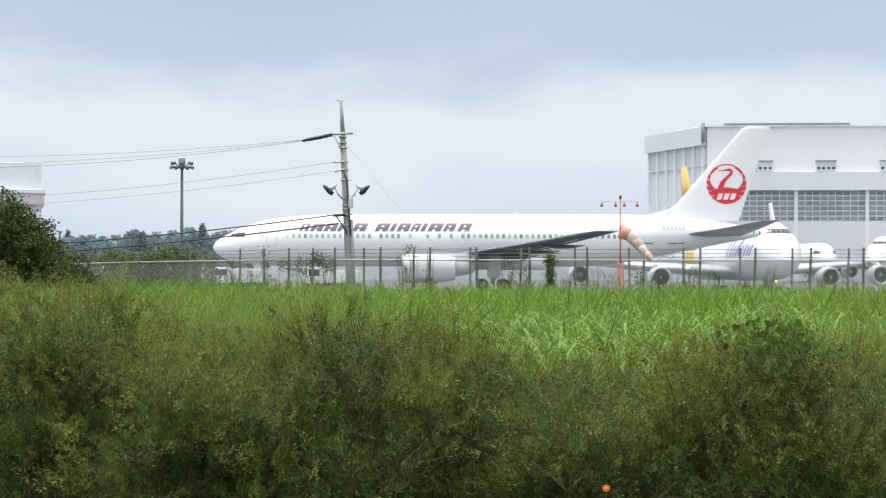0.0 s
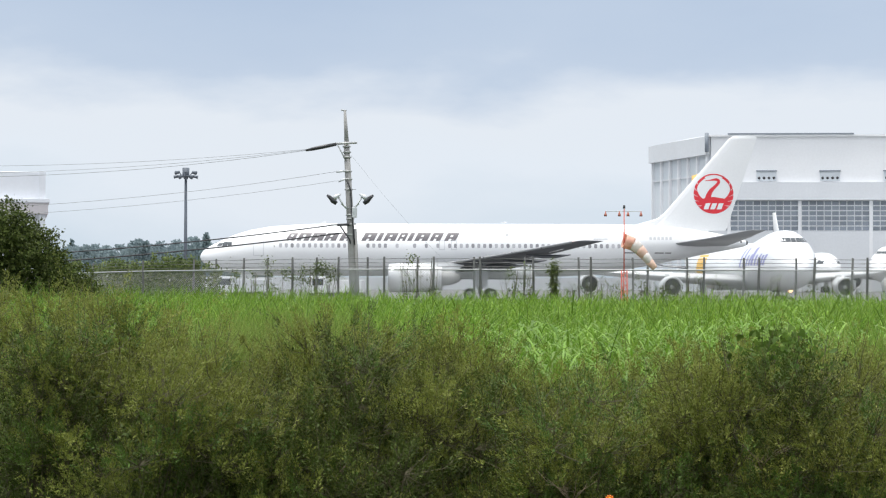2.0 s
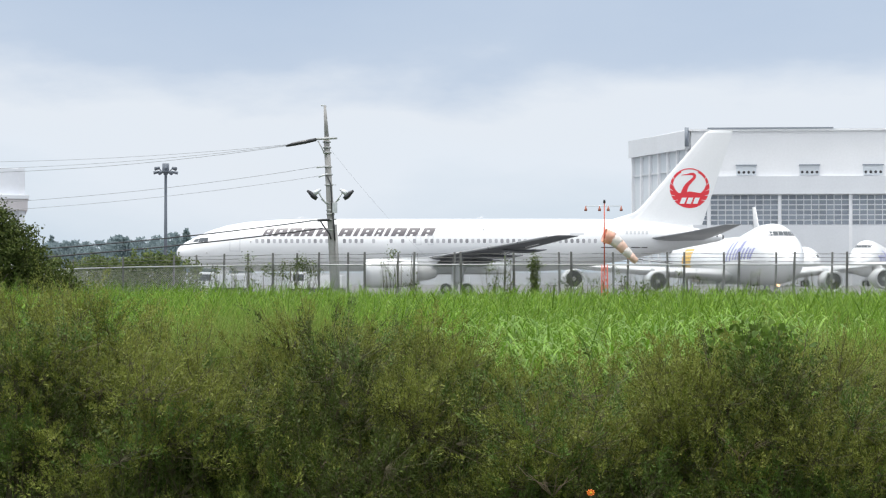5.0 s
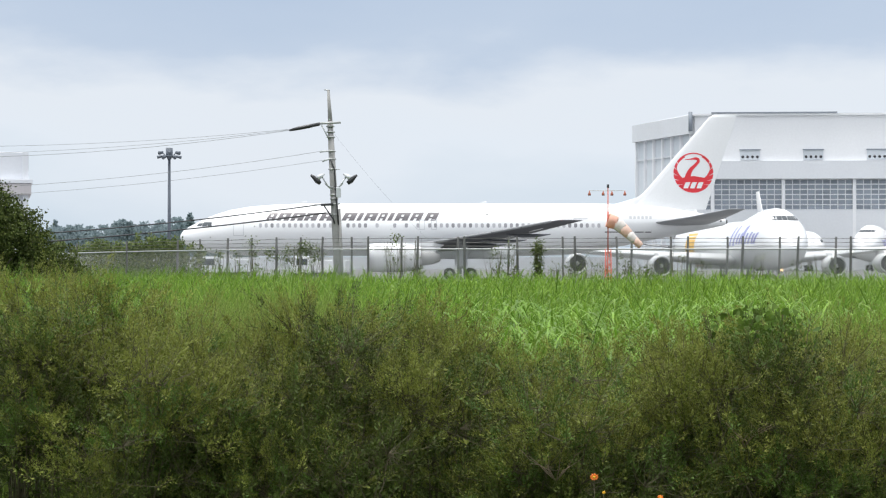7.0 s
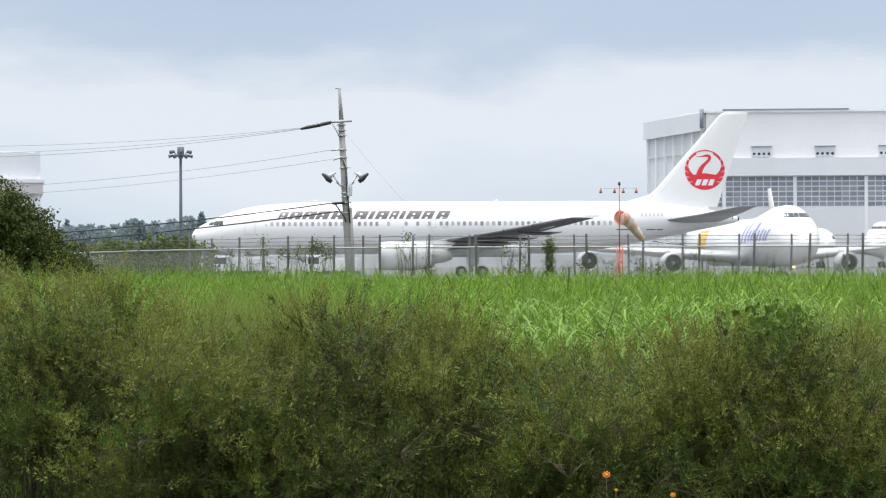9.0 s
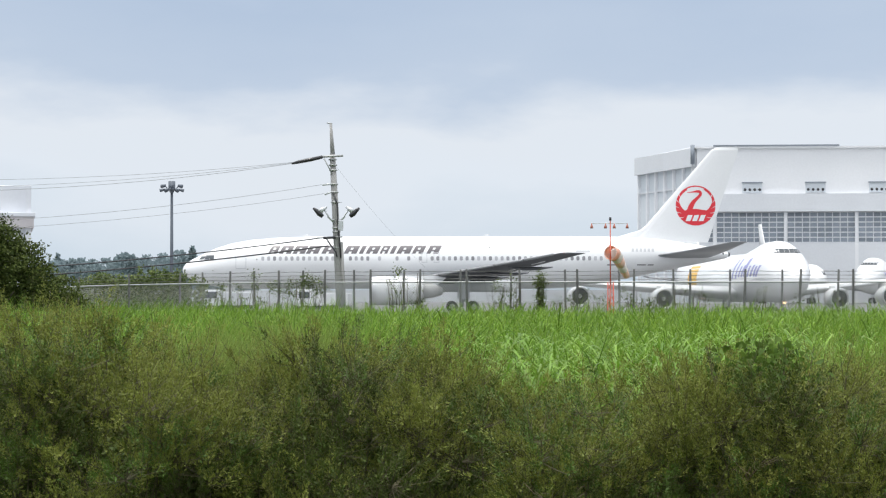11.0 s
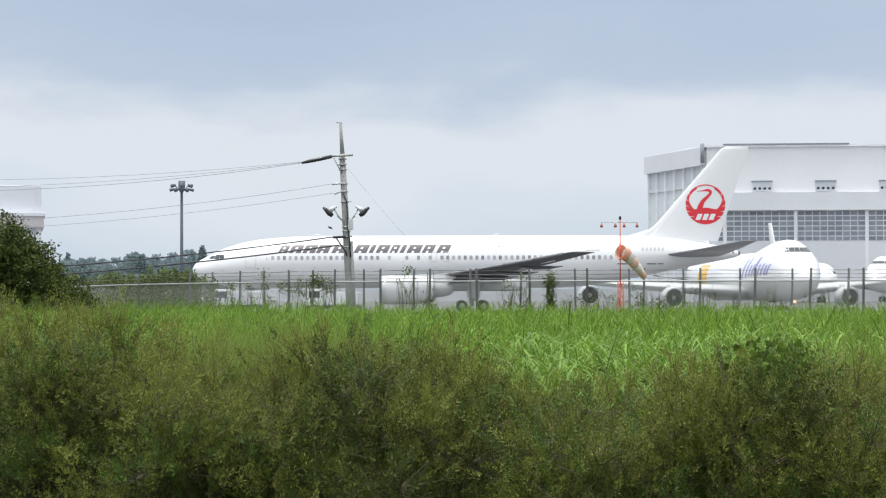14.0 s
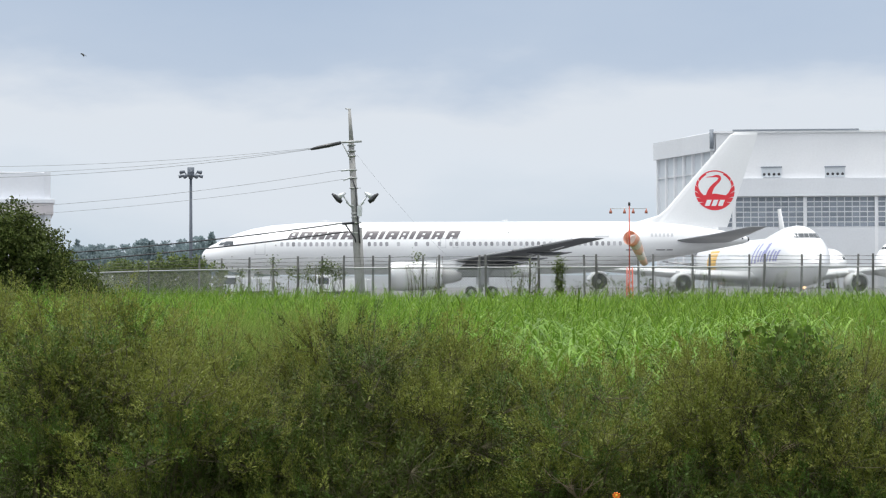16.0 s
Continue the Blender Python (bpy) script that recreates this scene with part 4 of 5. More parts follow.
def fence_vines():
    """Climbers on the fence: each a tangle of stems with its leaves."""
    rng = np.random.default_rng(11)
    spots = [(60, 1.0, 2.5, 900), (95, 1.0, 2.6, 1000), (142, 1.0, 2.6, 900), (176, 1.0, 2.5, 900), (207, 1.0, 2.6, 900), (240, 1.0, 2.6, 800), (270, 0.9, 2.5, 700), (300, 0.7, 2.4, 500), (125, 0.8, 2.4, 800), (160, 0.8, 2.5, 800), (190, 0.8, 2.55, 800), (222, 0.9, 2.5, 800), (255, 0.8, 2.5, 700), (287, 0.6, 2.45, 450), (318, 0.45, 2.45, 420), (340, 0.35, 2.35, 260), (383, 0.35, 2.2, 190), (418, 0.3, 2.1, 150), (446, 0.35, 2.45, 260), (482, 0.4, 2.25, 230), (508, 0.4, 2.3, 240), (533, 0.3, 2.5, 300), (556, 0.35, 2.35, 260), (690, 0.22, 2.5, 110), (706, 0.25, 2.6, 140), (738, 0.25, 2.65, 150), (880, 0.3, 2.2, 200), (905, 0.35, 2.2, 240), (950, 0.12, 2.5, 650), (953, 0.12, 2.2, 500), (985, 0.3, 1.6, 110), (1010, 0.3, 1.6, 100), (1035, 0.3, 1.9, 90), (1062, 0.3, 1.5, 90), (1110, 0.35, 1.8, 150), (1142, 0.35, 1.9, 160), (1168, 0.3, 1.6, 90), (1290, 0.4, 1.5, 90), (1400, 0.4, 1.6, 90), (1485, 0.3, 1.6, 60), (1195, 0.25, 2.1, 60), (1235, 0.3, 1.9, 70), (1345, 0.25, 1.9, 40), (1440, 0.3, 2.0, 40)]
    for p, w, top, n in spots:
        x = fence_x((p - 784) / 3536)
        back = 1.3 if p < 345 else -0.06
        y = fence_y(x) + back
        low = 0.45 if p < 345 else 0.7
        n = int(n * 2.4) if p < 345 else n
        top += rng.uniform(-0.25, 0.3) if p < 300 else 0.0
        v = thing("climbing_vine", pose(x, y, 0), "straggling green climber on the chain-link fence", "vine", "climbers on the fence")
        stems = []
        for k in range(6):
            pts = [(rng.normal() * w * 0.3, 0, 0)]
            for q in range(1, 6):
                sx = pts[-1][0] + rng.normal() * w * 0.22
                pts.append((sx, fence_y(x + sx) + back - y + rng.normal() * 0.04, top * q / 5 * rng.uniform(0.85, 1.0)))
            stems.append(tube_vf(pts, [0.012, 0.011, 0.01, 0.009, 0.007, 0.004], 4))
        obj("stem", *join_vf(stems), M_STEM, v)
        # leaves gather in loose tufts along the stems
        g = max(5, n // 28)
        T = np.stack([rng.normal(size=g) * w * 0.55, rng.normal(size=g) * 0.05, low + (top - low) * rng.random(g) ** (1.0 if p < 345 else 0.72)], 1)
        C = T[rng.integers(0, g, n)] + rng.normal(size=(n, 3)) * (0.13 if w > 0.15 else 0.09, 0.05, 0.12)
        C[:, 1] += [fence_y(x + q) + back - y for q in C[:, 0]]
        U, W = frames_for(n, rng, -0.2)
        k = 1.25 if p < 345 else 0.72
        V, F = leaf_quads(C, U, W, rng.uniform(0.06, 0.14, n) * k, rng.uniform(0.05, 0.11, n) * k, rng)
        big_mesh("foliage", V, F, M_VINE, v)


fence_vines()


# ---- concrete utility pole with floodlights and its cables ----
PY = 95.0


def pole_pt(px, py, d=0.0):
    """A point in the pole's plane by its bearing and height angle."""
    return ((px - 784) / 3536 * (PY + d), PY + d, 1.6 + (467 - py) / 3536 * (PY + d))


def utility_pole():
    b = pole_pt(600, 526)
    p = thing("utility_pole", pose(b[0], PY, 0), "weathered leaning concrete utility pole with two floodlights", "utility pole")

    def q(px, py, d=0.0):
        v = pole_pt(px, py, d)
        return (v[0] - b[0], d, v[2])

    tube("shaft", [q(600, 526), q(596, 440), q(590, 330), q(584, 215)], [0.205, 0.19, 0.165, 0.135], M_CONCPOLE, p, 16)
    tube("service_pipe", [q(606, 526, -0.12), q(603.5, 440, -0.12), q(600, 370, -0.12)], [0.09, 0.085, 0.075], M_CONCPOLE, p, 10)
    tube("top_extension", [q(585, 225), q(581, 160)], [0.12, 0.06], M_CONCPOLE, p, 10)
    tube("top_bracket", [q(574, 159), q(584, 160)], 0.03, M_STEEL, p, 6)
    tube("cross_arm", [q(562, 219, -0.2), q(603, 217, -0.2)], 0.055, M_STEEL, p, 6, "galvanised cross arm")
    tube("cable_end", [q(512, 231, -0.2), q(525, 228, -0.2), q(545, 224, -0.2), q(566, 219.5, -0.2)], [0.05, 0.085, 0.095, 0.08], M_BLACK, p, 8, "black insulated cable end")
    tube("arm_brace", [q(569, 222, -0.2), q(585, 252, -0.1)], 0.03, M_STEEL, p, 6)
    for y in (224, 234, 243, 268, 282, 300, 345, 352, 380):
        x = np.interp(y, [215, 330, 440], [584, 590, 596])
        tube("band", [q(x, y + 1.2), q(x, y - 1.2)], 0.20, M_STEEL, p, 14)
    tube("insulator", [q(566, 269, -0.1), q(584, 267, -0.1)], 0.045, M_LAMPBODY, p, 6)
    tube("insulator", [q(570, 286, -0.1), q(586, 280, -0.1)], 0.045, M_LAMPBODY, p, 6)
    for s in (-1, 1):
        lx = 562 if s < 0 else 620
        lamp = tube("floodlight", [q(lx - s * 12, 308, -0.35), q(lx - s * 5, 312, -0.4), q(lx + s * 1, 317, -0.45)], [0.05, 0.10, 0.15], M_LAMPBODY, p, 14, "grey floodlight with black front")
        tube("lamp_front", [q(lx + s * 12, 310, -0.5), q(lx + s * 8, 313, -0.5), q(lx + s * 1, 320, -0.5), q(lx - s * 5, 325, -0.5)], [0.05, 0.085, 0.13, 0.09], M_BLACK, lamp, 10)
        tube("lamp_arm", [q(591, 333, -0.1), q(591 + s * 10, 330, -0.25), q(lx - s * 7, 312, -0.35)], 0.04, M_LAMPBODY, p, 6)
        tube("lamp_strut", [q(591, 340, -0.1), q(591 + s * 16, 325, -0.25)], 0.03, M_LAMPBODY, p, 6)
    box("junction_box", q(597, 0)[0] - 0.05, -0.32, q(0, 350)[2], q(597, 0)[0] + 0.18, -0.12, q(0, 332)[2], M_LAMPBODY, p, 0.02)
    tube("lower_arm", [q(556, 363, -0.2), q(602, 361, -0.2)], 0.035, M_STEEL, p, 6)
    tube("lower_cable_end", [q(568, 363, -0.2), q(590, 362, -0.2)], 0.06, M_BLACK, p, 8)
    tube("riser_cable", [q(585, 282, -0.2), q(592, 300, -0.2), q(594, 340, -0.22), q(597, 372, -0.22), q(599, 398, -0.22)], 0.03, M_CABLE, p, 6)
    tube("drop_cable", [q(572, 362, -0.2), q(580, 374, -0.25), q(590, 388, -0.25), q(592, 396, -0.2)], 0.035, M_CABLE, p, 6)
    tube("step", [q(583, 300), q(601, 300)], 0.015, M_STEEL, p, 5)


utility_pole()


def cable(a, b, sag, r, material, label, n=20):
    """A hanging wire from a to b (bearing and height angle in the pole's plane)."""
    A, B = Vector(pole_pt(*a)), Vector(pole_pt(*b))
    pts = []
    for k in range(n + 1):
        f = k / n
        p = A.lerp(B, f)
        p.z -= sag * 4 * f * (1 - f)
        pts.append(p)
    o = tube("overhead_cable", pts, r, material, None, 5)
    return tagged(o, label, "cable", "cables to the utility pole")


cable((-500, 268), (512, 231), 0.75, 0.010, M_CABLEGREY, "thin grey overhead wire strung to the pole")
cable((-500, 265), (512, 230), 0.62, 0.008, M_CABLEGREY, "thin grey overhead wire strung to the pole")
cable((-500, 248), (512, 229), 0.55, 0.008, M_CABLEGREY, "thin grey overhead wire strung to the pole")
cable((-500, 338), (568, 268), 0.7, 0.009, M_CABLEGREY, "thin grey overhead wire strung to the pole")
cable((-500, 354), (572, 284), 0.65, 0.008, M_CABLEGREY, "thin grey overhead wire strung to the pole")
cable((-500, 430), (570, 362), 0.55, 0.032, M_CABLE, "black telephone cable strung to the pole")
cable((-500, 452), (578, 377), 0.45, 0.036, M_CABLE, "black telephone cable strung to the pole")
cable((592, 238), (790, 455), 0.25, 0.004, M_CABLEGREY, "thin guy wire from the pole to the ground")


# ---- windsock ----
def windsock():
    x = (1076 - 784) / 3536 * 71
    w = thing("windsock", pose(x, 71, 0), "orange and white windsock on a red lattice mast with small lamps", "windsock")
    legs = [(-0.12, -0.1), (0.12, -0.1), (0.0, 0.13)]
    for a, b in legs:
        tube("mast_leg", [(a, b, 0), (a * 0.8, b * 0.8, 2.12)], 0.018, M_REDPAINT, w, 6)
    for k in range(9):
        z = 0.1 + k * 0.22
        for i in range(3):
            a, b = legs[i], legs[(i + 1) % 3]
            tube("mast_brace", [(a[0] * 0.95, a[1] * 0.95, z), (b[0] * 0.92, b[1] * 0.92, z + 0.22)], 0.009, M_REDPAINT, w, 4)
    tube("mast_pole", [(0, 0, 2.0), (0, 0, 4.35)], [0.022, 0.018], M_REDPAINT, w, 8)
    tube("beacon", [(0, 0, 4.3), (0, 0, 4.42)], [0.045, 0.04], M_BLACK, w, 8)
    tube("lamp_bar", [(-0.68, 0, 4.2), (0.62, 0, 4.2)], 0.012, M_LAMPBODY, w, 6)
    for dx in (-0.66, -0.17, 0.14, 0.6):
        lamp = tube("lamp", [(dx, 0, 4.16), (dx, 0, 4.07), (dx, 0, 4.02)], [0.02, 0.055, 0.052], M_LAMPRED, w, 10)
        tube("lamp_stem", [(dx, 0, 4.2), (dx, 0, 4.14)], 0.015, M_REDPAINT, lamp, 6)
    tube("swivel", [(0, 0, 2.85), (0, 0, 3.45)], 0.03, M_REDPAINT, w, 8)
    segs = []
    radii = [0.255, 0.235, 0.205, 0.175, 0.145, 0.115]
    for k in range(5):
        n = 20
        V, F = [], []
        for j, f in enumerate((-0.10, 0.35, 0.75, 1.0)):
            r = radii[k] + (radii[k + 1] - radii[k]) * f
            for q in range(n):
                t = 2 * math.pi * q / n
                rr = r * (1 + 0.03 * math.sin(3 * t + k) * (f > 0))
                V.append((f * 0.30, rr * math.cos(t), rr * math.sin(t)))
        m = len(V)
        V += [(x, y * 0.96, z * 0.96) for x, y, z in V]
        for j in range(3):
            for q in range(n):
                a, b = j * n + q, j * n + (q + 1) % n
                F.append((a, a + n, b + n, b))
                F.append((m + a, m + b, m + b + n, m + a + n))
        for q in range(n):
            a, b = q, (q + 1) % n
            F.append((a, b, m + b, m + a))
            F.append((3 * n + a, m + 3 * n + a, m + 3 * n + b, 3 * n + b))
        segs.append(obj("sock_segment", V, F, M_ORANGEDEEP if k == 0 else M_ORANGE if k % 2 == 0 else M_WHITECLOTH, w, True, "orange cloth ring" if k % 2 == 0 else "white cloth ring"))
    return w, segs


SOCK, SOCK_SEGS = windsock()


# ---- dark tree beside the fence ----
def leafy_tree():
    rng = np.random.default_rng(21)
    x0 = -14.9
    t = thing("broadleaf_tree", pose(x0, 66, 0), "low dark green broadleaf tree beside the fence", "tree")
    limbs = [tube_vf([(0, 0, 0), (0.05, 0, 0.8), (0.0, 0, 1.6)], [0.16, 0.13, 0.10], 9)]
    obj("trunk", *join_vf(limbs), M_BARK, t)
    ends = []
    for k in range(26):
        a = rng.random() * 6.283
        h = rng.uniform(0.4, 1.5)
        L = rng.uniform(1.1, 2.5)
        el = rng.uniform(0.05, 1.25)
        p0 = Vector((0, 0, h))
        p2 = p0 + Vector((math.cos(a) * math.cos(el), math.sin(a) * math.cos(el), math.sin(el))) * L
        p1 = p0.lerp(p2, 0.5) + Vector((0, 0, 0.18))
        obj("limb", *tube_vf([p0, p1, p2], [0.06, 0.04, 0.015], 6), M_BARK, t)
        ends.append((p1, p2))
    # crown: many leaf clumps under an uneven outline
    Cs = []
    while len(Cs) < 1200:
        c = rng.uniform((-2.8, -1.6, 0.5), (3.0, 1.6, 4.5))
        lim = 4.25 - 0.82 * max(0.0, c[0]) ** 1.15 - 0.35 * max(0.0, -c[0]) ** 1.3 - 0.25 * c[1] ** 2 + 0.25 * math.sin(c[0] * 5 + c[1] * 3)
        if c[2] > lim or rng.random() < 0.25:
            continue
        n = 40
        Cs.append(c + rng.normal(size=(n, 3)) * (0.17, 0.17, 0.10))
    C = np.concatenate(Cs)
    C = C[C[:, 2] > 0.15]
    n = len(C)
    U, W = frames_for(n, rng, -0.1)
    V, F = leaf_quads(C, U, W, rng.uniform(0.08, 0.16, n), rng.uniform(0.045, 0.09, n), rng)
    big_mesh("crown", V, F, M_TREELEAF, t)


leafy_tree()


# ---- long grass ----
def blades(name, n, depth, bearing, height, width, bend, material, seed, label, curl=1.6, most=1.30):
    """Grass: every blade a bent, tapering strip rooted in the soil."""
    rng = np.random.default_rng(seed)
    u = rng.random(n)
    d = depth[0] * (depth[1] / depth[0]) ** u
    x = d * rng.uniform(bearing[0], bearing[1], n)
    ok = d < np.array([fence_y(a) for a in x]) - 0.7
    d, x = d[ok], x[ok]
    n = len(d)
    ph = 0.13 * np.sin(x * 0.9 + d * 0.35) + 0.10 * np.sin(x * 2.3 - d * 0.9 + 1.0) + 0.08 * np.sin(x * 5.1 + d * 2.2)
    tuft = 0.5 + 0.5 * np.sin(x * 1.7 + 1.3 * np.sin(d * 0.31)) * np.sin(x * 0.63 - d * 0.23)
    H = height * (1 + ph + rng.normal(size=n) * 0.10 + 0.10 * np.clip((d - 40) / 25, 0, 1) * (tuft + np.clip((-x - 2) / 5, 0, 1)) - 0.14 * np.clip((26 - d) / 8, 0, 1) * (x > 0) * (height > 1.0))
    H = np.minimum(H, most)
    az = rng.normal(size=n) * 1.9
    bx, by = np.cos(az), np.sin(az)
    fa = rng.random(n) * 6.283
    wx, wy = np.cos(fa), np.sin(fa)
    wd = width * (0.6 + 0.8 * rng.random(n)) * (1 + d / 30)
    # arc along the blade: upright at the root, drooping at the tip
    beta = bend * (0.35 + 1.0 * rng.random(n))
    S = [0.0, 0.55, 0.75, 0.9, 1.0]
    WF = [1.0, 1.0, 0.85, 0.55, 0.05]
    V = np.zeros((n, len(S), 2, 3))
    px, pz, lean = np.zeros(n), np.zeros(n), rng.normal(size=n) * 0.07
    L = H * 1.15
    for k, s in enumerate(S):
        if k:
            mid = (s + S[k - 1]) / 2
            th = lean + beta * max(0.0, (mid - 0.35) / 0.65) ** curl
            px = px + np.sin(th) * L * (s - S[k - 1])
            pz = pz + np.cos(th) * L * (s - S[k - 1])
        for e in (0, 1):
            V[:, k, e, 0] = x + bx * px + (e - 0.5) * wx * wd * WF[k]
            V[:, k, e, 1] = d + by * px + (e - 0.5) * wy * wd * WF[k]
            V[:, k, e, 2] = pz
    m = len(S) * 2
    base = np.arange(n)[:, None] * m
    F = np.concatenate([base + np.array([[2 * k, 2 * k + 1, 2 * k + 3, 2 * k + 2]]) for k in range(len(S) - 1)], 0)
    ob = big_mesh(name, V.reshape(-1, 3), F, material, None, True)
    return tagged(ob, label, "grass", kind="stuff")


def arching_reeds(name, n, depth, bearing, material, seed, label, tall, per=7, segs=7, wide=1.0):
    """Broad-leaved reed grass: culms whose long leaves rise, arch over and hang at the tips."""
    rng = np.random.default_rng(seed)
    d = depth[0] * (depth[1] / depth[0]) ** rng.random(n)
    keep = rng.random(n) < 0.35 + 0.65 * (np.sin(d * 1.3 + rng.random(n)) > -0.4)
    x = d * rng.uniform(bearing[0], bearing[1], n)
    d, x = d[keep], x[keep]
    tall = (tall + 0.18 * rng.random(len(d)) + 0.08 * np.sin(x * 2.1 + d))[:, None]
    h = (tall * (0.45 + 0.55 * np.linspace(0, 1, per))[None, :]).ravel()
    d, x = np.repeat(d, per), np.repeat(x, per)
    m = len(d)
    az = rng.random(m) * 6.283
    L = rng.uniform(0.28, 0.55, m)
    wd = rng.uniform(0.013, 0.026, m) * wide
    start, turn = rng.uniform(0.3, 0.95, m), rng.uniform(1.6, 2.7, m)
    bx, by = np.cos(az), np.sin(az)
    S = np.linspace(0, 1, segs + 1)
    WF = np.interp(S, [0, 0.2, 0.5, 0.75, 1.0], [0.5, 1.0, 1.0, 0.7, 0.04])
    V = np.zeros((m, segs + 1, 2, 3))
    r, z = np.zeros(m), h.copy()
    for k in range(segs + 1):
        if k:
            th = start + turn * ((S[k] + S[k - 1]) / 2) ** 1.3
            r, z = r + np.sin(th) * L / segs, z + np.cos(th) * L / segs
        for e in (0, 1):
            o = (e - 0.5) * wd * WF[k]
            V[:, k, e] = np.stack([x + bx * r - by * o, d + by * r + bx * o, z + 0.25 * np.abs(o)], 1)
    base = np.arange(m)[:, None] * (2 * segs + 2)
    F = np.concatenate([base + np.array([[2 * k, 2 * k + 1, 2 * k + 3, 2 * k + 2]]) for k in range(segs)], 0)
    # culms
    i = slice(0, m, per)
    cx, cd, ch = x[i], d[i], h[per - 1::per]
    q = len(cx)
    K = np.zeros((q, 4, 3))
    for e, (dx, top) in enumerate(((-0.004, 0), (0.004, 0), (0.002, 1), (-0.002, 1))):
        K[:, e] = np.stack([cx + dx, cd, ch * top], 1)
    F2 = np.arange(q)[:, None] * 4 + np.array([[0, 1, 2, 3]]) + m * (2 * segs + 2)
    ob = big_mesh(name, np.concatenate([V.reshape(-1, 3), K.reshape(-1, 3)]), np.concatenate([F, F2]), material, None, True)
    return tagged(ob, label, "grass", kind="stuff")


blades("meadow_grass", 54000, (12.5, 80.0), (-0.27, 0.27), 1.02, 0.0085, 1.45, M_GRASS, 1, "long bright green meadow grass before the fence", 1.5, 1.5)
blades("seeding_weed", 13500, (10.9, 14.5), (-0.26, 0.26), 1.02, 0.0040, 1.3, M_WEED, 8, "soft pale green seeding weeds behind the shrubs", 1.5)
blades("feathery_weed", 6500, (10.7, 12.6), (-0.145, -0.05), 1.22, 0.0026, 1.5, M_WEED, 18, "pale feathery weeds in a dip of the shrubs", 1.3, 1.36)
blades("foot_grass", 1900, (7.9, 8.6), (-0.26, 0.26), 0.42, 0.0035, 1.8, M_GRASS, 6, "thin grass blades at the foot of the shrubs", 1.0)
blades("verge_grass", 1700, (7.7, 8.5), (0.02, 0.26), 0.46, 0.0038, 2.2, M_GRASS, 14, "pale green grass tufts at the foot of the shrubs", 1.0)
arching_reeds("reed_grass", 1500, (16.0, 32.0), (0.00, 0.27), M_REED, 2, "drooping green reed grass in the meadow", 0.86)
arching_reeds("low_reed", 1700, (18.0, 42.0), (-0.24, 0.02), M_REED, 5, "scattered drooping reed grass in the meadow", 0.78)
arching_reeds("far_reed", 6000, (32.0, 72.0), (-0.27, 0.27), M_GRASS, 7, "tall bright green reed grass towards the fence", 0.92, 5, 4, 1.3)
arching_reeds("arching_reed", 1150, (13.5, 21.0), (0.030, 0.185), M_BROADREED, 12, "broad pale green arching reed leaves behind the shrubs", 0.90, 7, 7, 0.78)


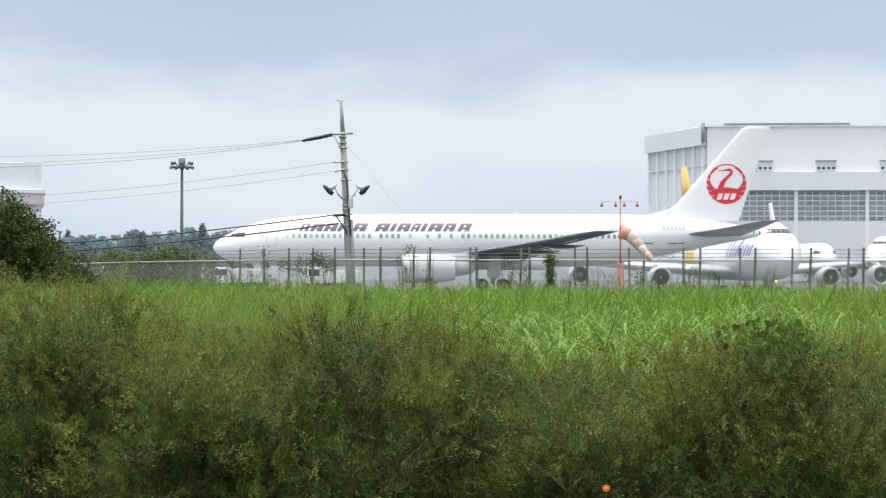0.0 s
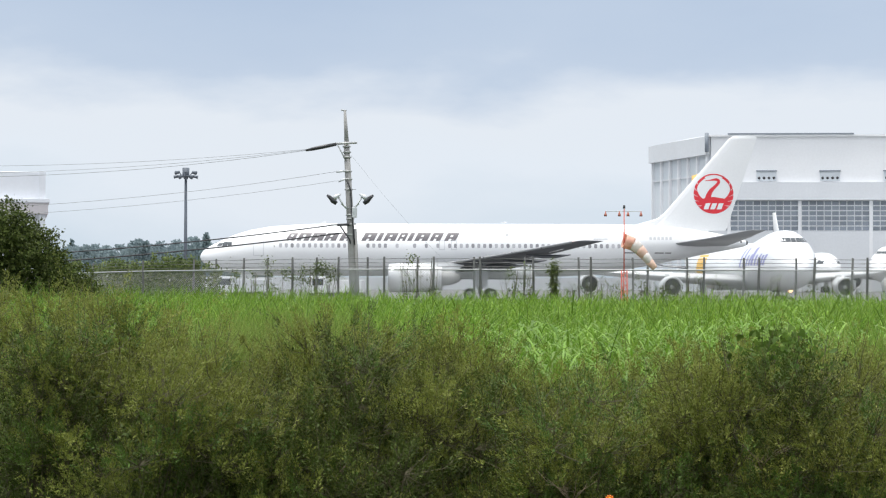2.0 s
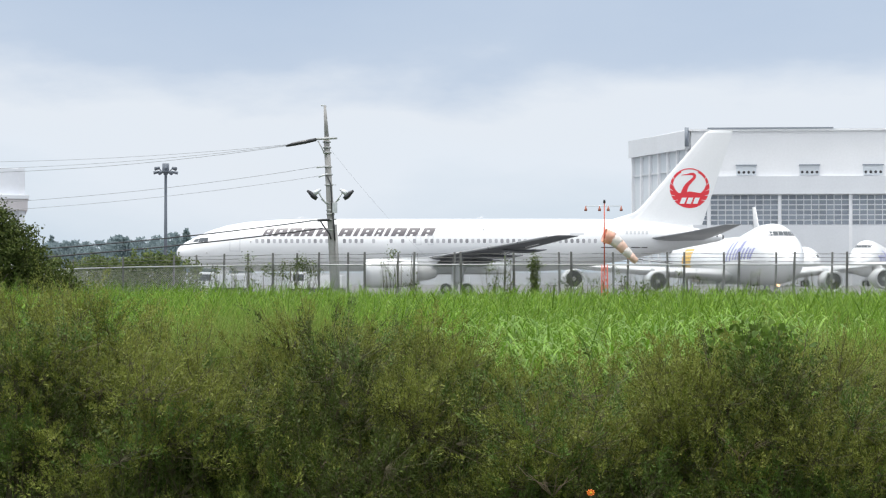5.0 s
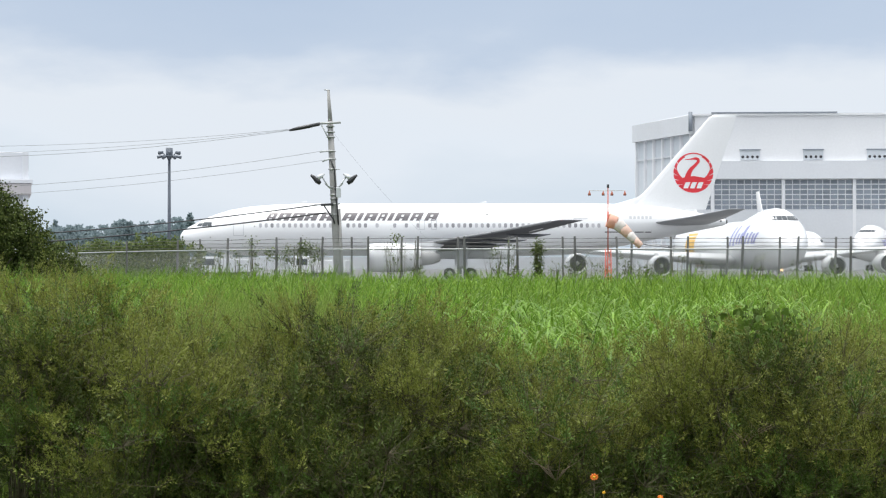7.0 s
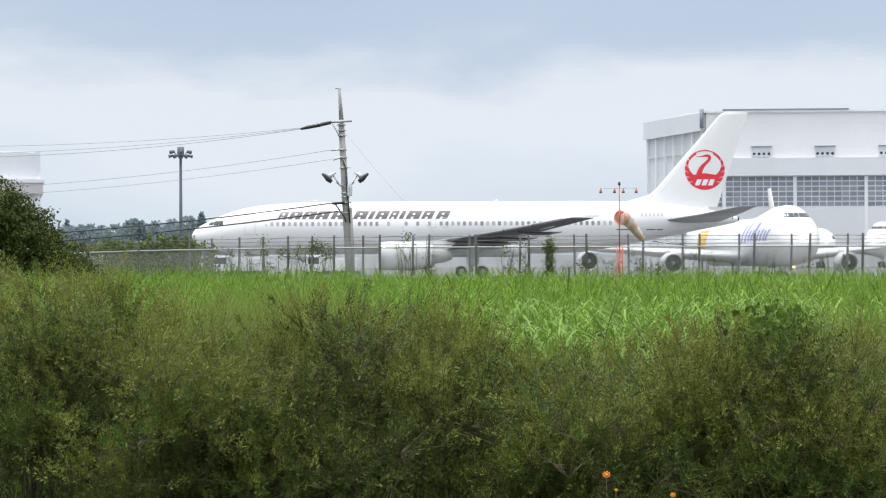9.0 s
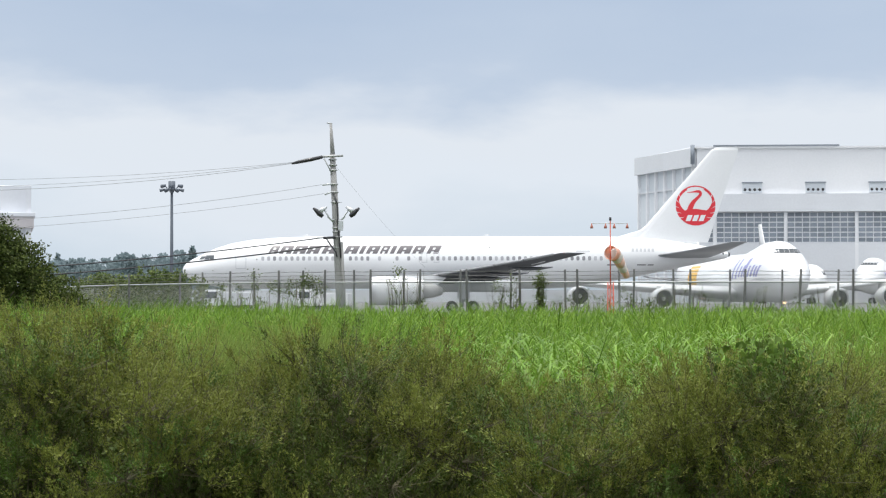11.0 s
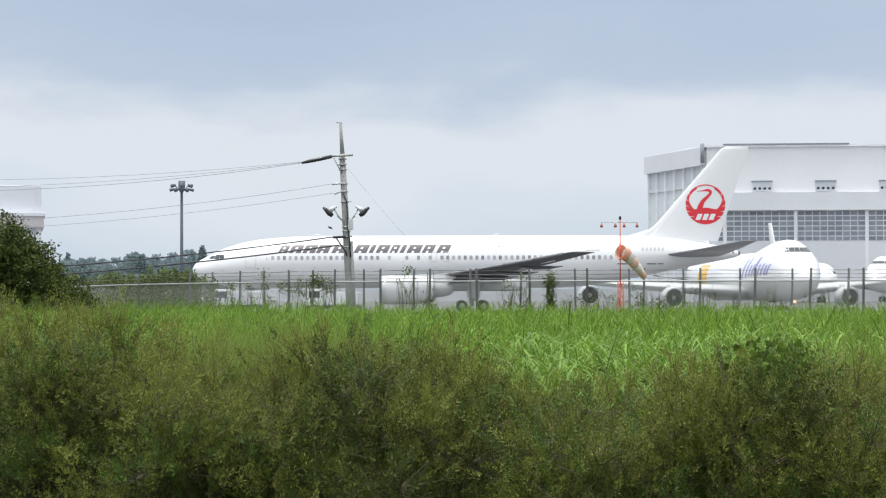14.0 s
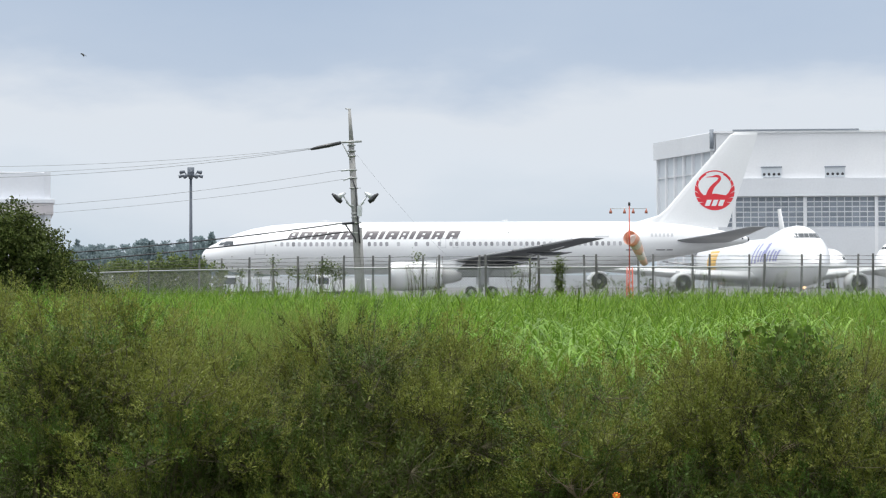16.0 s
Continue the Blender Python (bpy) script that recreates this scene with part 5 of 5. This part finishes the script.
# ---- shrubs before the camera ----
def shrub(x, y, top, radius, seed, material, label, clumps=30, fresh=1.0, plume=0.12, twigs=0, low=0.22):
    """Bush of boughs that fan out of one root; each bough ends in a rounded clump of leafy shoots, with hollows between the clumps."""
    rng = np.random.default_rng(seed)
    s = thing("shrub", pose(x, y, 0), label, "shrub", "shrubs along the bank")
    C, U, size, young = [], [], [], []
    fresh *= 0.5 if material is M_LEAFDARK else 1.0
    for k in range(clumps):
        # clump centre on an uneven dome, most of them on the upper half
        v = low + (1 - low) * ((k + rng.random()) / clumps) ** 0.8
        a = rng.random() * 6.283
        rr = radius * math.sqrt(max(0.05, 1 - max(0.0, (v - 0.30) / 0.75) ** 2)) * rng.uniform(0.60, 1.15)
        crown = top - 0.10
        c = np.array([rr * math.cos(a), rr * math.sin(a), crown * v * rng.uniform(0.93, 1.0)])
        out = np.array([math.cos(a), math.sin(a), 0.0]) * (0.25 + 0.6 * rr / radius)
        p0 = np.array([c[0] * 0.15, c[1] * 0.15, 0.0])
        m1 = p0 + (c - p0) * (0.35, 0.35, 0.5) + rng.normal(size=3) * 0.02
        m2 = p0 + (c - p0) * (0.72, 0.72, 0.82) + rng.normal(size=3) * 0.02
        wood = [tube_vf([p0, m1, m2, c], [0.006, 0.0045, 0.003, 0.002], 4, False)]
        spread = rng.uniform(0.06, 0.115)
        # pale leaves favour the top, dark ones lower down: light and shade as colour
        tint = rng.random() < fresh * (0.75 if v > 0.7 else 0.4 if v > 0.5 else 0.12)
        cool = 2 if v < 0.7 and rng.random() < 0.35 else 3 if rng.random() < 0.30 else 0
        for q in range(int(rng.integers(17, 28))):
            b = c + rng.normal(size=3) * (spread, spread, spread * 0.75)
            d = np.array([0, 0, 1.0]) + out * 0.7 + (b - c) / spread * 0.30 + rng.normal(size=3) * 0.22
            d /= np.linalg.norm(d)
            tall = v > 0.75 and rng.random() < plume
            L = rng.uniform(0.14, 0.23) if tall else rng.uniform(0.08, 0.19)
            bend = rng.normal(size=3) * 0.18 + (0, 0, -0.12)
            wood.append(tube_vf([m2 + (c - m2) * 0.8, b, b + d * L * 0.9], [0.0018, 0.0014, 0.0006], 3, False))
            m = int(390 * L)
            t = rng.random(m) ** 0.9
            side = rng.normal(size=(m, 3))
            side -= (side @ d)[:, None] * d
            side = unit(side)
            C.append(b + d * (L * t)[:, None] + bend * (L * t * t)[:, None] + side * (0.004 + rng.random((m, 1)) * 0.012))
            U.append(side * (0.85 - 0.5 * t)[:, None] + d * (0.60 + 0.5 * t)[:, None] + rng.normal(size=(m, 3)) * 0.22)
            size.append((1.15 - 0.65 * t) * (0.8 if tall else 1.0) * rng.uniform(0.75, 1.15))
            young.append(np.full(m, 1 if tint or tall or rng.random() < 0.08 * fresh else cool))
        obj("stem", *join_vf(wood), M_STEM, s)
    # larger leaves deep inside, dark green to paint the shade of the hollows
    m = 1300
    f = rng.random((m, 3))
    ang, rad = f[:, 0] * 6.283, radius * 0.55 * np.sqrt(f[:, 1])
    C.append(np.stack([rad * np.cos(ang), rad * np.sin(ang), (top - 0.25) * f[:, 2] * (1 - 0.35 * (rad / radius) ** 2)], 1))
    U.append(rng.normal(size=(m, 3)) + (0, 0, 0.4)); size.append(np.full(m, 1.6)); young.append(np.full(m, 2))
    # bare twigs that fan out of one fork on the open side
    fork = np.array([rng.uniform(-0.4, 0.3) * radius, -radius * 0.9, top * rng.uniform(0.5, 0.62)])
    for k in range(twigs):
        d = np.array([rng.uniform(-0.75, 0.75), -0.25, 0.8])
        L = rng.uniform(0.10, 0.24)
        pts = [fork + d * L * f + rng.normal(size=3) * 0.009 * (f > 0) + np.array([0, 0, -0.25 * L]) * f * f for f in (0.0, 0.35, 0.7, 1.0)]
        tube("bare_twig", pts, [0.0022, 0.0018, 0.0014, 0.0007], M_TWIG, s, 4, "bare tan twig")
    C, U, size, young = np.concatenate(C), unit(np.concatenate(U)), np.concatenate(size), np.concatenate(young)
    n = len(C)
    W = unit(np.cross(U, np.array([[0, 0, 1.0]]) + rng.normal(size=(n, 3)) * 0.45))
    ll, lw = rng.uniform(0.013, 0.026, n) * size, rng.uniform(0.0066, 0.0118, n) * size
    for name, pick, look_of in (("foliage", young == 0, material), ("lit_young_foliage", young == 1, M_SHOOT), ("shade_foliage", young == 2, M_LEAFDARK), ("green_foliage", young == 3, M_LEAFGREEN)):
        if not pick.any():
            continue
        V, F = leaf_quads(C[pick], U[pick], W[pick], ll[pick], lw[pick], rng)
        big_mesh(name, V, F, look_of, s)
    return s


OLIVE = (M_LEAF, "olive-green fine-leaved shrub with reddish-brown stems")
DARK = (M_LEAFDARK, "dark green fine-leaved shrub with brown stems")
BROWN = (M_LEAFBROWN, "brownish olive shrub going to seed, thin stems")


SHRUBS = []


def bank():
    rng = random.Random(4)
    rear = [(-70, 470, 150, OLIVE), (50, 458, 150, OLIVE), (170, 470, 140, BROWN), (290, 530, 130, OLIVE), (390, 585, 120, OLIVE), (500, 560, 110, BROWN), (565, 512, 125, DARK), (680, 532, 130, OLIVE), (790, 545, 120, OLIVE), (890, 610, 120, OLIVE), (1000, 610, 125, BROWN), (1120, 590, 125, BROWN), (1240, 560, 110, OLIVE), (1345, 545, 120, DARK), (1450, 590, 120, OLIVE), (1560, 585, 125, OLIVE), (1660, 580, 130, OLIVE)]
    for k, (px, py, hw, look_of) in enumerate(rear):
        d = 9.9 + 0.5 * rng.random() + (0.4 if k % 2 else 0)
        SHRUBS.append(shrub((px - 784) / 3536 * d, d, 1.6 - (py - 467) * d / 3536, hw * d / 3536 * 1.05, 100 + k, *look_of, clumps=17, plume=0.35, low=0.48, fresh=1.1))
    front = [(20, 560, 105, DARK), (120, 545, 105, OLIVE), (240, 590, 110, OLIVE), (360, 640, 100, OLIVE), (470, 650, 95, DARK), (585, 560, 105, DARK), (720, 600, 110, OLIVE), (850, 630, 110, DARK), (980, 660, 100, OLIVE), (1110, 650, 105, BROWN), (1230, 600, 95, OLIVE), (1335, 570, 100, DARK), (1480, 630, 110, BROWN), (1600, 640, 110, OLIVE)]
    for k, (px, py, hw, look_of) in enumerate(front):
        d = 9.0 + 0.5 * rng.random()
        SHRUBS.append(shrub((px - 784) / 3536 * d, d, 1.6 - (py - 467) * d / 3536, hw * d / 3536 * 1.1, 200 + k, *look_of, clumps=16, fresh=0.75, plume=0.05, low=0.50 if px < 200 else 0.38 if px < 700 else 0.26, twigs=9 if px in (585, 720, 1335, 980) else 0))
    # low row mostly in dark green, painting the shade at the foot
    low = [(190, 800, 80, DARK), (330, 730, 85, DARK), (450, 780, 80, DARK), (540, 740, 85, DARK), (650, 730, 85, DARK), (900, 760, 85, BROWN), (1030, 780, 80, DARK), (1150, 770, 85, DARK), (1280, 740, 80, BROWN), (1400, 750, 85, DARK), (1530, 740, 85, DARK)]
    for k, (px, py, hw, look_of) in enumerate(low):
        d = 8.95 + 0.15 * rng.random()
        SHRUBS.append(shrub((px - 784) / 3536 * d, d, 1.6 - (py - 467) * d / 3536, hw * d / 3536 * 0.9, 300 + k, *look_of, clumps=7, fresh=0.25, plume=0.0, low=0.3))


bank()


def broad_vine():
    """Broad-leaved climber over the top of one shrub."""
    rng = np.random.default_rng(31)
    d = 9.6
    x, z = (1345 - 784) / 3536 * d, 1.36
    v = thing("broad_leaved_vine", pose(x, d, 0), "broad-leaved green vine over the top of a shrub", "vine")
    for k in range(7):
        a = rng.uniform(-0.25, 0.25)
        obj("stem", *tube_vf([(a * 0.3, 0.1, 0.0), (a * 0.6, 0.02, 0.7), (a, -0.05, 1.15), (a * 1.2, -0.02, 1.36)], [0.003, 0.003, 0.0025, 0.0015], 5), M_STEM, v)
    n = 330
    C = np.stack([rng.normal(size=n) * 0.14, rng.normal(size=n) * 0.12 - 0.05, 1.40 - np.abs(rng.normal(size=n)) * 0.15], 1)
    C[:, 2] -= 1.5 * C[:, 0] ** 2
    U, W = frames_for(n, rng, -0.4)
    lf = rng.uniform(0.016, 0.046, n)[:, None]
    nrm = np.cross(U, W)
    # heart-shaped outline, cupped along the midrib
    edge = ((0.08, 0.0), (-0.04, 0.28), (0.22, 0.50), (0.62, 0.36), (1.0, 0.0), (0.62, -0.36), (0.22, -0.50), (-0.04, -0.28))
    V = np.stack([C + U * lf * a + W * lf * b + nrm * lf * (0.35 * abs(b) - 0.2 * a * a) for a, b in edge], 1).reshape(-1, 3)
    i = np.arange(n)[:, None] * 8
    F = np.concatenate([i + np.array([q]) for q in ((0, 1, 2, 3), (0, 3, 4, 5), (0, 5, 6, 7))], 0)
    big_mesh("foliage", V, F, M_LEAFBIG, v)


broad_vine()


def flower(px, py, d, r, petal, core, label):
    x, z = (px - 784) / 3536 * d, 1.6 - (py - 467) * d / 3536
    f = thing("flower", pose(x, d, 0), label, "flower", "flowers in the undergrowth")
    tube("stem", [(0.02, 0.03, 0), (0.01, 0.02, z * 0.6), (0, 0.01, z)], 0.0015, M_STEM, f, 5)
    for k in range(9):
        t = 2 * math.pi * k / 9
        c, s = math.cos(t), math.sin(t)
        c1, s1, c2, s2 = math.cos(t - 0.3), math.sin(t - 0.3), math.cos(t + 0.3), math.sin(t + 0.3)
        V = [(0, -0.006, z), (r * 0.8 * c1, -0.01, z + r * 0.65 * s1), (r * c, -0.004, z + r * 0.8 * s), (r * 0.8 * c2, -0.01, z + r * 0.65 * s2)]
        V += [(a, b + 0.003, e) for a, b, e in V]
        obj("petal", V, [(0, 1, 2, 3), (7, 6, 5, 4), (0, 4, 5, 1), (1, 5, 6, 2), (2, 6, 7, 3), (3, 7, 4, 0)], petal, f)
    tube("core", [(0, 0.004, z), (0, -0.014, z)], [r * 0.38, r * 0.25], core, f, 10)


flower(1051, 844, 8.05, 0.018, M_PETAL, M_PETALCORE, "orange flower with a yellow core among the stems")
flower(1068, 871, 8.05, 0.008, M_PETALCORE, M_PETALCORE, "small yellow flower among the stems")
flower(1168, 880, 8.05, 0.013, M_PETAL, M_PETALCORE, "small red flower among the stems")
flower(288, 890, 8.10, 0.009, M_PETALCORE, M_PETALCORE, "small yellow flower among the stems")


# ---- birds ----
def bird():
    b = thing("bird", pose(0, 0, 0), "small dark bird in flight with swept wings", "bird", "birds")
    tube("body", [(-0.085, 0, 0), (-0.06, 0, 0.005), (-0.02, 0, 0), (0.03, 0, 0), (0.07, 0, 0.004)], [0.006, 0.018, 0.024, 0.018, 0.006], M_BIRD, b, 8)
    obj("tail", [(0.05, -0.012, 0.004), (0.05, 0.012, 0.004), (0.13, 0.028, 0.008), (0.10, 0, 0.008), (0.13, -0.028, 0.008), (0.05, 0, -0.006)], [(0, 1, 3), (1, 2, 3), (0, 3, 4), (5, 3, 2), (5, 4, 3), (5, 2, 1), (5, 0, 4), (5, 1, 0)], M_BIRD, b)
    out = []
    for s in (-1, 1):
        V = [(-0.03, s * 0.0, 0), (0.03, 0, 0), (0.02, s * 0.07, 0.006), (-0.04, s * 0.075, 0.006), (0.045, s * 0.17, 0.0)]
        V += [(x, y, z - 0.006) for x, y, z in V]
        F = [(0, 1, 2, 3), (3, 2, 4), (5, 8, 7, 6), (8, 9, 7), (0, 3, 8, 5), (3, 4, 9, 8), (4, 2, 7, 9), (2, 1, 6, 7), (1, 0, 5, 6)]
        w = obj("wing", V, F, M_BIRD, b)
        w.matrix_basis = pose(0, s * 0.012, 0.005)
        out.append(w)
    return b, out


BIRD_A, WINGS_A = bird()
BIRD_B, WINGS_B = bird()

BIRD_PATH_A = [
    (0.0, 0.600, 64.000, 0.350),
    (13.2, 0.600, 64.000, 0.350),
    (13.9, -2.814, 60.000, 3.358),
    (14.2, -5.550, 60.000, 4.104),
    (14.4, -6.934, 60.000, 4.767),
    (14.6, -8.530, 60.000, 5.346),
    (14.8, -10.269, 60.000, 5.926),
    (15.0, -11.941, 60.000, 7.087),
    (15.2, -13.612, 60.000, 8.268),
    (15.4, -15.200, 60.000, 9.294),
    (16.0, -19.964, 60.000, 12.373),
]
BIRD_PATH_B = [
    (0.0, 0.200, 63.000, 0.350),
    (13.8, 0.200, 63.000, 0.350),
    (14.5, -3.714, 60.000, 4.596),
    (14.8, -5.790, 60.000, 5.520),
    (15.0, -7.288, 60.000, 6.286),
    (15.2, -8.629, 60.000, 7.007),
    (15.4, -9.563, 60.000, 7.504),
    (15.6, -10.356, 60.000, 7.905),
    (15.7, -10.657, 60.000, 8.170),
    (15.8, -11.008, 60.000, 8.299),
    (15.9, -11.291, 60.000, 8.376),
    (16.0, -11.471, 60.000, 8.488),
]


# ---- motion ----
def motions():
    roll = [(0.0, 2.06), (0.5, 1.52), (1.0, 1.02), (1.5, 0.67), (2.0, 0.39), (2.5, 0.15), (3.0, 0.02), (3.5, 0.0), (16.0, 0.0)]
    walk(JET, [(t, pose(-26.3 + d, 200, 0.02)) for t, d in roll])
    taxi = [(0.0, 9.2), (0.5, 8.3), (1.0, 7.0), (1.5, 5.3), (2.0, 3.7), (2.5, 2.0), (3.0, 0.8), (3.5, 0.1), (4.0, 0.0), (16.0, 0.0)]
    walk(JUMBO, [(t, pose(42.8 - 0.087 * d, 243.0 + 0.996 * d, -1.1, 0, 0, 95)) for t, d in taxi])
    wind = [(0.0, 0, 43), (0.5, 2, 41), (1.0, 6, 42), (1.5, 5, 43), (2.0, 10, 42), (2.5, 20, 42), (3.0, 20, 42), (4.0, 20, 38), (5.2, 8, 40), (6.5, 0, 42), (7.5, 0, 36), (8.5, 45, 32), (9.5, 47, 30), (10.8, 55, 34), (12.0, 65, 36), (12.5, 60, 38), (13.0, 45, 41), (14.0, 40, 38), (15.0, 55, 38), (15.5, 65, 38), (16.0, 58, 38)]
    rows = [[] for _ in SOCK_SEGS]
    for t, yaw, droop in wind:
        p = Vector((0.02, 0, 3.15))
        for k in range(len(SOCK_SEGS)):
            a = droop + (-22, 0, 6, 7, 5)[k] + 2.5 * math.sin(t * 5.1 + k)
            rows[k].append((t, pose(p.x, p.y, p.z, 0, a, yaw)))
            ca, sa = math.cos(radians(a)), math.sin(radians(a))
            p = p + Vector((ca * math.cos(radians(yaw)), ca * math.sin(radians(yaw)), -sa)) * 0.30
    for seg, r in zip(SOCK_SEGS, rows):
        walk(seg, r)
    # shrubs rock a little in the breeze
    for k, s in enumerate(SHRUBS):
        x, y, z = s.location
        amp = 0.28 if k < 17 else 0.16
        rows = []
        for q in range(33):
            t = 0.5 * q
            rows.append((t, pose(x, y, z, 0, amp * (0.4 + math.sin(2.7 * t + 1.9 * k) + 0.5 * math.sin(4.3 * t + 0.7 * k)), 0)))
        walk(s, rows)
    for b, ws, path, ph in ((BIRD_A, WINGS_A, BIRD_PATH_A, 0.0), (BIRD_B, WINGS_B, BIRD_PATH_B, 1.3)):
        walk(b, [(t, pose(x, y, z, 0, 25 if t > 13.5 else 0, 8)) for t, x, y, z in path])
        flaps = [(0.0, 5.0), (13.3, 5.0)] + [(13.4 + 0.1 * k, 35 * math.sin(2.1 * k + ph) + 8) for k in range(27)]
        for s, w in zip((-1, 1), ws):
            walk(w, [(t, pose(0, s * 0.012, 0.005, s * a, 0, 0)) for t, a in flaps])


motions()
